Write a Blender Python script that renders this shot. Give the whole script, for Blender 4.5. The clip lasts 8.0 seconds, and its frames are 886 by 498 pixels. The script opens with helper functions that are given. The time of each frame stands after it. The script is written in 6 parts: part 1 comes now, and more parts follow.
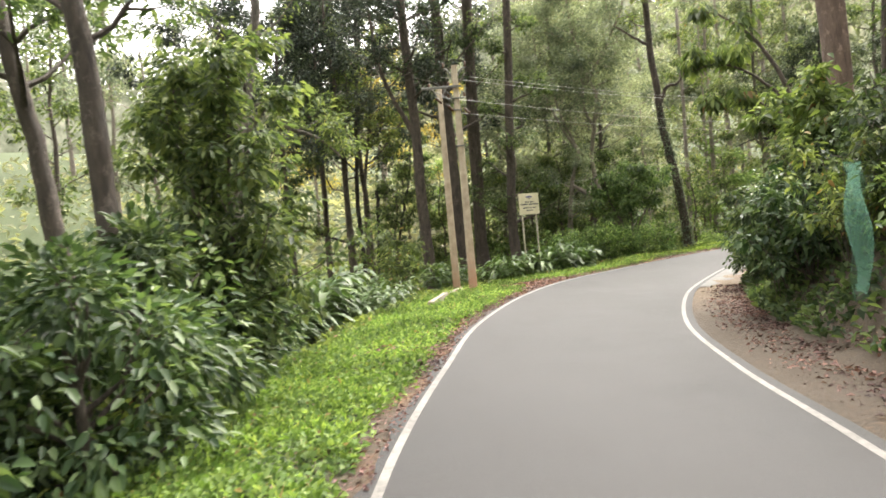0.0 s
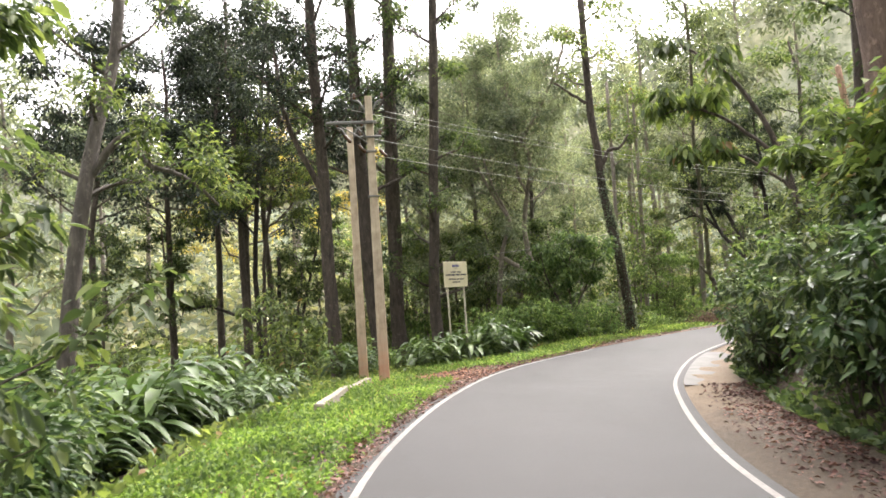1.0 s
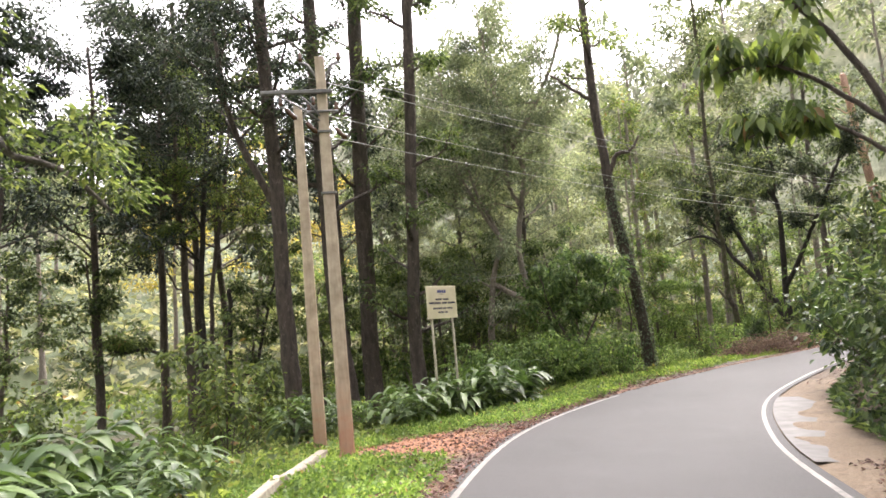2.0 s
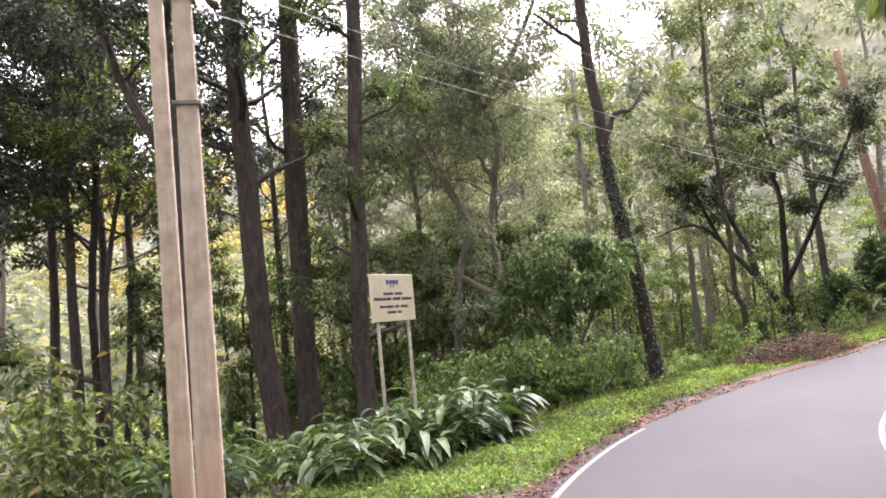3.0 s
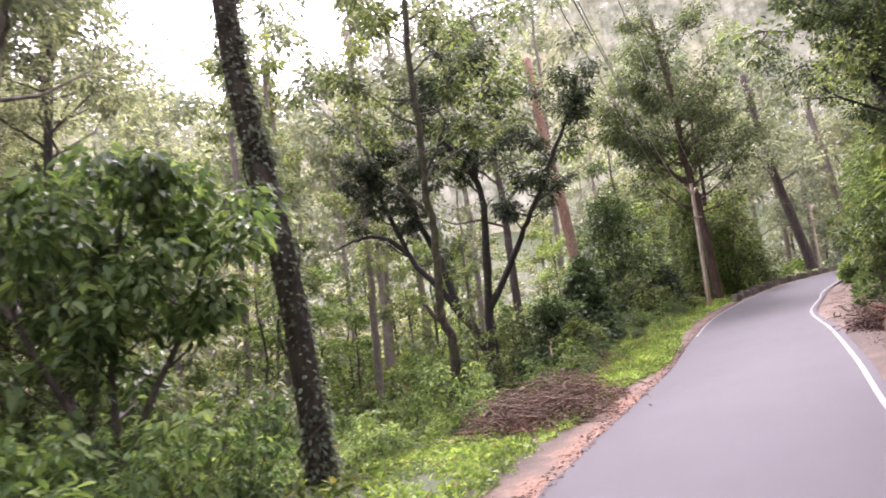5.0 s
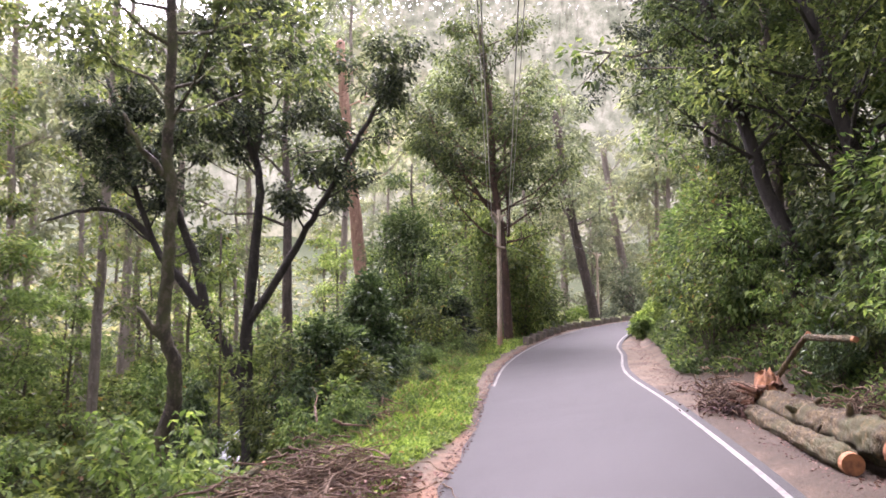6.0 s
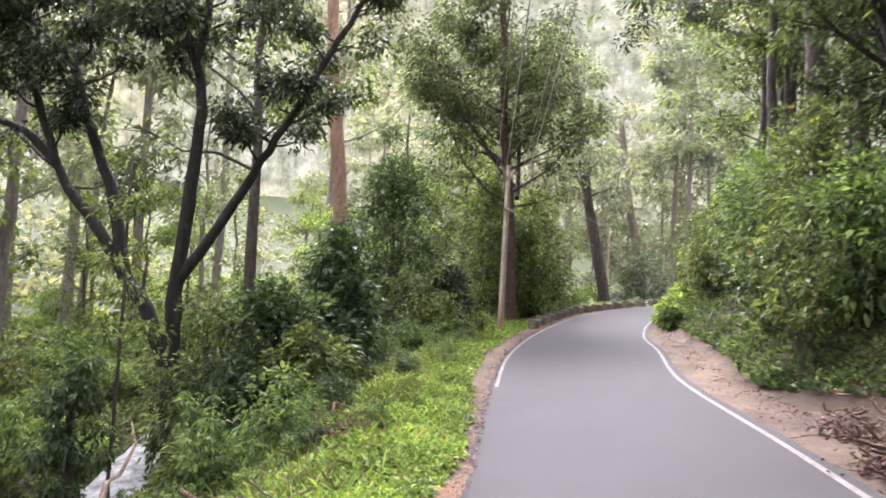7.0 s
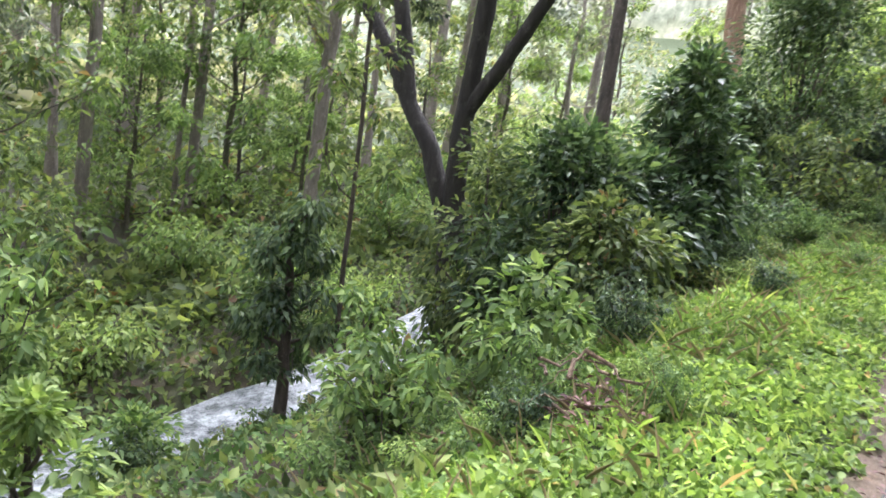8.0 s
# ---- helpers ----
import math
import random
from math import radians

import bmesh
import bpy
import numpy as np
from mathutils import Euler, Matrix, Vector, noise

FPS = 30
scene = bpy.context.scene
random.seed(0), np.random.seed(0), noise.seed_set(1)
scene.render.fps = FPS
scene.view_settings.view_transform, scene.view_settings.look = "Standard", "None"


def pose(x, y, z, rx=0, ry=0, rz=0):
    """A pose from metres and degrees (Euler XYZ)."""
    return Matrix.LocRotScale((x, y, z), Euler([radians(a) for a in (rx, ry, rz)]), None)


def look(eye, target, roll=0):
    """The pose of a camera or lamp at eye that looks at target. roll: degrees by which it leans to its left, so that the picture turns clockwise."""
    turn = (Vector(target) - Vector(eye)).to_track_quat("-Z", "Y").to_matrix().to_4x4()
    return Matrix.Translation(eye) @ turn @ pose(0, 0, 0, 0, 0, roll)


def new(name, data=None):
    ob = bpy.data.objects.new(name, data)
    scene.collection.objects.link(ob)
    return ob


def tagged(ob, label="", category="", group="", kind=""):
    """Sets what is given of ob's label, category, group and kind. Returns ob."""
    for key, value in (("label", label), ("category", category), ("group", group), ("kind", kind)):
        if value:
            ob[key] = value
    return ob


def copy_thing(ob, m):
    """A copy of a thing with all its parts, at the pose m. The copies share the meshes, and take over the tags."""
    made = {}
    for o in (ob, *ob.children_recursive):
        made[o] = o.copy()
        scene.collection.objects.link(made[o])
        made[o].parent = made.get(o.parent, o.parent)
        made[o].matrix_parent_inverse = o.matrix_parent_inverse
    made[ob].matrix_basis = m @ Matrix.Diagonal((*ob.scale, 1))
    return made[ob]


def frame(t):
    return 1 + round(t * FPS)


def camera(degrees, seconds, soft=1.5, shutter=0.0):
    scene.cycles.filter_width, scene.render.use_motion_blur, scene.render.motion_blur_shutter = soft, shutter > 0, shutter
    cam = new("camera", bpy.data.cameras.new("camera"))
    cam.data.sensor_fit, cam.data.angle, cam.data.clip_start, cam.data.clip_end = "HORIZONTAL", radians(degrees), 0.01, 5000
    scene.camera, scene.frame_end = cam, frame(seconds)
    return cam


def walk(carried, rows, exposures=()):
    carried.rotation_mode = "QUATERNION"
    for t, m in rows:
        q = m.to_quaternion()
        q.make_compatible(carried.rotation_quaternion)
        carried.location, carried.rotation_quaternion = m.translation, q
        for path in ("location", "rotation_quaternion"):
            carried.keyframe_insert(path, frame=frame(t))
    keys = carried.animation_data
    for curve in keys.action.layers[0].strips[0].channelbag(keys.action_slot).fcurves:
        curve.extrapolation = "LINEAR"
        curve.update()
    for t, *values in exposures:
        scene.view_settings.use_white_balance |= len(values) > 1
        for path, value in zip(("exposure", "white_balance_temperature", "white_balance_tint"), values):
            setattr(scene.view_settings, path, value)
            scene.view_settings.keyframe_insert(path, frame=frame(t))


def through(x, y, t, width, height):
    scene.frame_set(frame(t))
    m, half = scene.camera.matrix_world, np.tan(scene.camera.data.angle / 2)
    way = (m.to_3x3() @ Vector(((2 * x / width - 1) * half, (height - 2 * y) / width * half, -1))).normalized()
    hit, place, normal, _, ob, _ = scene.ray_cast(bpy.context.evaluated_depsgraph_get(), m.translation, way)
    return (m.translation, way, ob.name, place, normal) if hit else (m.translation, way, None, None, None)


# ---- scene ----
EXPOSURE = 2.46
cam = camera(61.2, 8.0, soft=1.6, shutter=0.14)
# seconds, x, y, z, yaw, pitch, roll
ROWS = [
    (0, 0.211, -0.446, 1.903, -0.737, -2.01, 5.16),
    (0.5, 0.438, 2.5, 1.72, -6.264, 1.184, 4.636),
    (1, 0.663, 5.414, 1.696, -6.943, 3.446, 3.72),
    (2.5, 1.768, 14.607, 1.644, -9.823, 6.324, 5.493),
    (3, 2.432, 17.898, 1.779, -11.584, 5.732, 5.365),
    (3.5, 3.389, 21.144, 1.873, -15.041, 5.131, 6.237),
    (4, 4.83, 24.297, 1.736, -20.301, 5.795, 7.939),
    (4.5, 6.619, 27.329, 1.705, -27.49, 6.009, 7.981),
    (5, 8.691, 29.789, 1.387, -36.111, 6.666, 6.592),
    (6.5, 15.474, 36.193, 2.012, -56.876, 6.21, -1.81),
    (7, 18.157, 37.966, 1.983, -54.051, 4.685, -3.363),
    (7.5, 20.804, 39.735, 1.952, -37.966, -1.219, -6.024),
    (8, 23.518, 41.736, 2.165, -24.245, -9.912, -8.834),
]
walk(cam, [(t, pose(x, y, z, 90 + pitch, roll, yaw)) for t, x, y, z, yaw, pitch, roll in ROWS],
     exposures=[(0.0, EXPOSURE + 0.06, 6850, 11), (1.0, EXPOSURE + 0.03, 6650, 15), (2.5, EXPOSURE, 6550, 23), (3.5, EXPOSURE + 0.33, 6040, 37), (5.0, EXPOSURE + 0.3, 6180, 40),
                (6.5, EXPOSURE + 0.38, 6130, 35), (7.0, EXPOSURE + 0.48, 6120, 29), (7.5, EXPOSURE + 0.58, 6250, 22), (8.0, EXPOSURE + 0.76, 5780, 20)])

# ---- light ----
world = bpy.data.worlds.new("overcast")
scene.world = world
world.use_nodes = True
wn, wl = world.node_tree.nodes, world.node_tree.links
sky = wn.new("ShaderNodeTexSky")
sky.sky_type, sky.sun_disc = "NISHITA", False
sky.sun_elevation, sky.sun_rotation = radians(52), radians(35)
sky.air_density, sky.dust_density = 1.6, 4.0
cloud = wn.new("ShaderNodeHueSaturation")
cloud.inputs["Saturation"].default_value = 0.1
wl.new(sky.outputs["Color"], cloud.inputs["Color"])
wl.new(cloud.outputs["Color"], wn["Background"].inputs["Color"])
wn["Background"].inputs["Strength"].default_value = 0.15
sun = new("sun", bpy.data.lights.new("sun", "SUN"))
sun.data.energy, sun.data.angle, sun.data.color = 1.3, radians(45), (1.0, 0.96, 0.88)
sun.matrix_world = look((0, 0, 60), Vector((0, 0, 60)) - Vector((math.sin(radians(35)) * 0.62, math.cos(radians(35)) * 0.62, 0.79)))

# ---- terrain maths ----
# road stations: left edge x, y, z, right edge x, y, z
STATIONS = [
    (-4.6, -20.0, 0.40, -1.0, -20.6, 0.40),
    (-2.6, -9.0, 0.20, 1.0, -9.6, 0.20),
    (-1.3, -2.4, 0.02, 2.3, -2.9, 0.03),
    (-0.65, 2.2, -0.04, 3.05, 1.5, -0.05),
    (-0.35, 6.2, -0.07, 3.55, 5.6, -0.15),
    (0.15, 10.2, -0.15, 4.1, 9.4, -0.32),
    (0.90, 14.9, -0.23, 4.95, 13.8, -0.43),
    (2.47, 20.2, -0.30, 6.6, 18.7, -0.52),
    (4.75, 25.9, -0.50, 8.8, 23.7, -0.74),
    (8.1, 31.0, -0.67, 11.6, 28.4, -0.76),
    (12.0, 34.5, -0.64, 14.7, 31.4, -0.60),
    (16.5, 37.6, -0.58, 18.7, 34.1, -0.33),
    (21.2, 40.5, -0.55, 23.3, 36.7, 0.08),
    (26.7, 43.5, -0.24, 28.7, 39.8, 0.42),
    (32.6, 46.95, 0.22, 34.5, 43.3, 0.78),
    (38.5, 50.1, 0.74, 40.4, 45.95, 1.15),
    (45.0, 52.6, 1.36, 46.1, 48.6, 1.45),
    (52.8, 54.8, 2.02, 52.6, 50.8, 1.98),
    (60.6, 56.1, 2.58, 59.8, 52.3, 2.55),
    (69.6, 55.3, 3.30, 67.8, 51.7, 3.30),
    (79.0, 49.5, 4.30, 76.4, 46.6, 4.30),
    (90.0, 34.0, 5.20, 86.8, 32.0, 5.20),
    (104.0, 14.0, 5.50, 100.5, 12.2, 5.50),
]


def spline(rows, k):
    n = np.asarray(rows, float)
    q = np.vstack([2 * n[0] - n[1], n, 2 * n[-1] - n[-2]])
    s = np.linspace(0, 1, k, endpoint=False)[:, None]
    out = []
    for i in range(len(n) - 1):
        a, b, c, d = q[i:i + 4]
        out.append(0.5 * (2 * b + (c - a) * s + (2 * a - 5 * b + 4 * c - d) * s ** 2 + (3 * b - a - 3 * c + d) * s ** 3))
    return np.vstack(out + [n[-1:]])


EDGE = spline(STATIONS, 10)
MID = (EDGE[:, :3] + EDGE[:, 3:]) / 2
HALF = np.hypot(EDGE[:, 0] - EDGE[:, 3], EDGE[:, 1] - EDGE[:, 4]) / 2
TAN = np.gradient(MID[:, :2], axis=0)
TAN /= np.hypot(TAN[:, 0], TAN[:, 1])[:, None]
ALONG = np.concatenate([[0], np.cumsum(np.hypot(*np.diff(MID[:, :2], axis=0).T))])


def road_place(x, y):
    """For points: metres along the road, metres from its middle (left is positive), half width and the heights of both edges there."""
    x, y = np.asarray(x, float).ravel(), np.asarray(y, float).ravel()
    best, at = np.full(x.shape, 1e18), np.zeros(x.shape, int)
    for i in range(len(MID)):
        d = (x - MID[i, 0]) ** 2 + (y - MID[i, 1]) ** 2
        near = d < best
        best[near], at[near] = d[near], i
    dx, dy = x - MID[at, 0], y - MID[at, 1]
    ahead = dx * TAN[at, 0] + dy * TAN[at, 1]
    side = -dx * TAN[at, 1] + dy * TAN[at, 0]
    side = np.where(np.abs(side) < 1e-6, 1e-6, side)
    dist = np.sqrt(dx * dx + dy * dy)
    ahead_c = np.clip(ahead, -1.0, 1.0)
    lat = np.sign(side) * np.where(np.abs(ahead) < 1.2, np.abs(side), dist)
    s = ALONG[at] + ahead_c
    half = np.interp(s, ALONG, HALF)
    zl, zr = np.interp(s, ALONG, EDGE[:, 2]), np.interp(s, ALONG, EDGE[:, 5])
    return s, lat, half, zl, zr


def wave(x, y, scale, seed):
    """Smooth uneven ground, about -1 to 1."""
    a = np.sin(x / scale * 1.9 + seed) * np.cos(y / scale * 1.3 - seed * 1.7)
    b = np.sin((x * 0.6 + y * 0.8) / scale * 2.7 + seed * 2.3)
    c = np.cos((x * 0.8 - y * 0.6) / scale * 4.1 - seed)
    return (a + 0.6 * b + 0.4 * c) / 2


def stream(s):
    """Height of the water and its metres from the middle of the road."""
    return (np.interp(s, [60, 76, 79, 82, 85, 90, 100, 118], [-4.6, -4.5, -4.3, -3.4, -2.7, -1.8, -0.6, 1.0]),
            np.interp(s, [60, 76, 79, 82, 85, 90, 100, 118], [13.4, 12.9, 12.7, 12.0, 12.7, 13.4, 13.8, 14.0]))


def ground_z(x, y):
    x, y = np.asarray(x, float).ravel(), np.asarray(y, float).ravel()
    s, lat, half, zl, zr = road_place(x, y)
    f = np.clip((half - lat) / (2 * half), 0, 1)
    z = zl + (zr - zl) * f
    over_l = np.maximum(lat - half, 0)
    over_r = np.maximum(-lat - half, 0)
    verge = np.interp(s, [0, 30, 40, 46, 54, 62, 70, 78, 90, 110], [2.6, 2.4, 3.0, 4.6, 3.6, 3.2, 2.0, 2.4, 2.8, 2.0])
    steep = np.interp(s, [0, 35, 45, 58, 66, 74, 95, 120], [0.34, 0.32, 0.14, 0.13, 0.26, 0.52, 0.5, 0.3])
    # left: a verge, then a slope down to the stream, then the far hillside
    drop = np.maximum(over_l - verge, 0)
    deep = steep * drop
    low = 5.2
    deep = np.where(deep > low, low, deep)
    rise = np.clip(over_l - 24, 0, 95) * 0.27
    zl_side = -0.05 * np.minimum(over_l, verge) - deep + rise
    # right: a shoulder, then the bank and the hill
    shoulder = np.interp(s, [0, 24, 34, 44, 60, 66, 69, 75, 78, 82, 110], [0.9, 1.0, 1.5, 1.8, 1.2, 1.7, 2.9, 2.9, 2.0, 1.2, 1.0])
    bank = np.interp(s, [0, 46, 56, 64], [0.9, 1.0, 2.0, 2.2])
    up = np.maximum(over_r - shoulder, 0)
    zr_side = 0.02 * np.minimum(over_r, shoulder) + 1.1 * np.minimum(up, bank) + 0.42 * np.maximum(np.minimum(up, 60) - bank, 0)
    zr_side = zr_side - 0.25 * np.exp(-((s - 72) / 4.8) ** 4) * np.clip(over_r - 0.8, 0, 1)
    z = z + np.where(lat > 0, zl_side, zr_side)
    rough = np.clip((np.maximum(over_l, over_r) - 0.3) / 3, 0, 1)
    z = z + rough * (0.16 * wave(x, y, 3.1, 1.0) + 0.5 * np.clip(drop / 10 + up / 10, 0, 1) * wave(x, y, 11.0, 2.0))
    z = z + 0.035 * np.clip(np.maximum(over_l, over_r) * 3, 0, 1) * wave(x, y, 0.7, 4.0)
    level, middle = stream(s)
    flow = np.interp(s, [62, 70, 108, 118], [0, 1, 1, 0])
    z = np.where((lat > 6) & (flow > 0), np.maximum(z, level + 0.25 - 4 * (1 - flow)), z)
    bed = np.exp(-((lat - middle) / 1.7) ** 4) * flow
    return z * (1 - bed) + (level - 0.45) * bed


# ---- end of terrain maths ----

# ---- small tools ----
rng = np.random.default_rng(11)


def mesh_of(name, verts, faces):
    """A mesh from arrays: faces all with the same number of corners."""
    verts, faces = np.asarray(verts, np.float32), np.asarray(faces, np.int32)
    me = bpy.data.meshes.new(name)
    me.vertices.add(len(verts))
    me.vertices.foreach_set("co", verts.ravel())
    n = faces.shape[1]
    me.loops.add(faces.size)
    me.loops.foreach_set("vertex_index", faces.ravel())
    me.polygons.add(len(faces))
    me.polygons.foreach_set("loop_start", np.arange(0, faces.size, n, dtype=np.int32))
    me.update(calc_edges=True)
    return me


def smooth(me):
    me.polygons.foreach_set("use_smooth", np.ones(len(me.polygons), bool))
    return me


def empty(name, x, y, z):
    ob = new(name)
    ob.empty_display_size = 0.3
    ob.location = (x, y, z)
    return ob


def part(name, me, material, parent=None, label=""):
    """Links a mesh, or a bmesh, as one object under a thing or a part."""
    if isinstance(me, bmesh.types.BMesh):
        bm, me = me, bpy.data.meshes.new(name)
        bm.to_mesh(me)
        bm.free()
    ob = new(name, me)
    me.materials.append(material)
    ob.parent = parent
    if label:
        tagged(ob, label)
    return ob


def z_at(x, y):
    return float(ground_z([x], [y])[0])


def tubes(runs):
    """Tapered, capped tubes as one mesh's arrays: runs of (points, radii, sides)."""
    vs, fs, off = [], [], 0
    for pts, rad, sides in runs:
        pts, rad = np.asarray(pts, float), np.asarray(rad, float)
        t = np.gradient(pts, axis=0)
        t /= np.maximum(np.linalg.norm(t, axis=1), 1e-9)[:, None]
        ref = np.array([1.0, 0.0, 0.0]) if abs(t[0][0]) < 0.8 else np.array([0.0, 1.0, 0.0])
        u = np.cross(t, ref)
        u /= np.maximum(np.linalg.norm(u, axis=1), 1e-9)[:, None]
        w = np.cross(t, u)
        a = np.arange(sides) * 2 * np.pi / sides
        ring = pts[:, None] + rad[:, None, None] * (np.cos(a)[None, :, None] * u[:, None] + np.sin(a)[None, :, None] * w[:, None])
        n = len(pts)
        vs.append(ring.reshape(-1, 3))
        vs.append(pts[-1:] + t[-1:] * rad[-1])
        i, j = np.meshgrid(np.arange(n - 1), np.arange(sides), indexing="ij")
        k = (j + 1) % sides
        quads = np.stack([i * sides + j, i * sides + k, (i + 1) * sides + k, (i + 1) * sides + j], -1).reshape(-1, 4)
        tri = np.concatenate([quads[:, [0, 1, 2]], quads[:, [0, 2, 3]]])
        jj = np.arange(sides)
        cap = np.stack([(n - 1) * sides + jj, (n - 1) * sides + (jj + 1) % sides, np.full(sides, n * sides)], -1)
        fs.append(np.concatenate([tri, cap]) + off)
        off += n * sides + 1
    return np.vstack(vs), np.vstack(fs)


def unit(v):
    return v / np.maximum(np.linalg.norm(v, axis=-1), 1e-9)[..., None]


def leaves(name, pos, axis, length, width, up=None, fold=0.22, sag=0.18, fine=False):
    """Many folded, pointed leaves: two triangles along the midrib, or four with a rounder outline."""
    pos, axis = np.asarray(pos, float), unit(np.asarray(axis, float))
    n = len(pos)
    length, width = np.broadcast_to(length, n)[:, None], np.broadcast_to(width, n)[:, None]
    if up is None:
        up = np.array([0, 0, 1.0]) + rng.normal(0, 0.45, (n, 3))
    side = unit(np.cross(axis, up))
    nrm = np.cross(side, axis)
    tip = pos + axis * length - np.array([0, 0, 1.0]) * length * sag
    mid = pos + axis * length * 0.45
    if fine:
        low, high = pos + axis * length * 0.28 - np.array([0, 0, 1.0]) * length * sag * 0.1, pos + axis * length * 0.66 - np.array([0, 0, 1.0]) * length * sag * 0.45
        edge = side * width / 2 + nrm * width * fold
        edge2 = nrm * width * fold - side * width / 2
        v = np.stack([pos, low + edge, high + edge * 0.86, tip, high + edge2 * 0.86, low + edge2], 1).reshape(-1, 3)
        b = np.arange(n)[:, None] * 6
        f = np.concatenate([b + np.array(q) for q in ([0, 1, 2], [0, 2, 3], [0, 3, 4], [0, 4, 5])])
        return mesh_of(name, v, f)
    v = np.stack([pos, mid + side * width / 2 + nrm * width * fold, tip, mid - side * width / 2 + nrm * width * fold], 1).reshape(-1, 3)
    b = np.arange(n)[:, None] * 4
    f = np.concatenate([b + np.array([0, 1, 2]), b + np.array([0, 2, 3])])
    return mesh_of(name, v, f)


def blades(name, pos, axis, length, width, droop=0.9, segs=4):
    """Long arching leaves: each a folded strip that narrows to its tip."""
    pos, axis = np.asarray(pos, float), unit(np.asarray(axis, float))
    n = len(pos)
    length, width, droop = (np.broadcast_to(q, n)[:, None] for q in (length, width, droop))
    side = unit(np.cross(axis, np.array([0, 0, 1.0]) + rng.normal(0, 0.15, (n, 3))))
    rows = []
    for k in range(segs + 1):
        s = k / segs
        c = pos + axis * length * s - np.array([0, 0, 1.0]) * length * droop * 0.5 * s * s
        w = width * (math.sin(math.pi * (0.08 + 0.9 * s ** 0.8)) ** 0.8 if k < segs else 0.03) / 2
        nz = np.cross(side, axis)
        rows += [c + side * w + nz * w * 0.35, c, c - side * w + nz * w * 0.35]
    v = np.stack(rows, 1).reshape(-1, 3)
    f = []
    for k in range(segs):
        a = k * 3
        f += [(a, a + 1, a + 4, a + 3), (a + 1, a + 2, a + 5, a + 4)]
    f = (np.array(f)[None] + (np.arange(n) * 3 * (segs + 1))[:, None, None]).reshape(-1, 4)
    return mesh_of(name, v, f)


def box(bm, lo, hi, bevel=0.0):
    """Adds a box between two corners, with bevelled edges."""
    lo, hi = Vector(lo), Vector(hi)
    m = Matrix.Translation((lo + hi) / 2) @ Matrix.Diagonal((*(hi - lo), 1))
    made = bmesh.ops.create_cube(bm, size=1, matrix=m)["verts"]
    if bevel:
        edges = list({e for v in made for e in v.link_edges})
        bmesh.ops.bevel(bm, geom=edges, offset=bevel, segments=1, affect="EDGES")


# ---- materials ----
def material(name):
    m = bpy.data.materials.new(name)
    m.use_nodes = True
    return m, m.node_tree.nodes, m.node_tree.links, m.node_tree.nodes["Principled BSDF"]


def ramp(n, stops):
    r = n.new("ShaderNodeValToRGB")
    e = r.color_ramp.elements
    while len(e) < len(stops):
        e.new(0.5)
    for q, (p, c) in zip(e, stops):
        q.position, q.color = p, (*c, 1)
    return r


def tex(n, l, scale, detail=4.0, rough=0.6, stretch=(1, 1, 1), kind="ShaderNodeTexNoise"):
    c, m, t = n.new("ShaderNodeTexCoord"), n.new("ShaderNodeMapping"), n.new(kind)
    m.inputs["Scale"].default_value = stretch
    l.new(c.outputs["Object"], m.inputs["Vector"])
    l.new(m.outputs["Vector"], t.inputs["Vector"])
    t.inputs["Scale"].default_value = scale
    if kind == "ShaderNodeTexNoise":
        t.inputs["Detail"].default_value, t.inputs["Roughness"].default_value = detail, rough
    return t


def mix(n, l, fac, a, b, how="MIX"):
    x = n.new("ShaderNodeMix")
    x.data_type, x.blend_type = "RGBA", how
    for sock, val in ((x.inputs[0], fac), (x.inputs[6], a), (x.inputs[7], b)):
        if isinstance(val, bpy.types.NodeSocket):
            l.new(val, sock)
        else:
            sock.default_value = val if isinstance(val, float) else (*val, 1)
    return x.outputs[2]


def bump(n, l, b, height, strength, distance=0.02):
    k = n.new("ShaderNodeBump")
    k.inputs["Strength"].default_value, k.inputs["Distance"].default_value = strength, distance
    l.new(height, k.inputs["Height"])
    l.new(k.outputs["Normal"], b.inputs["Normal"])


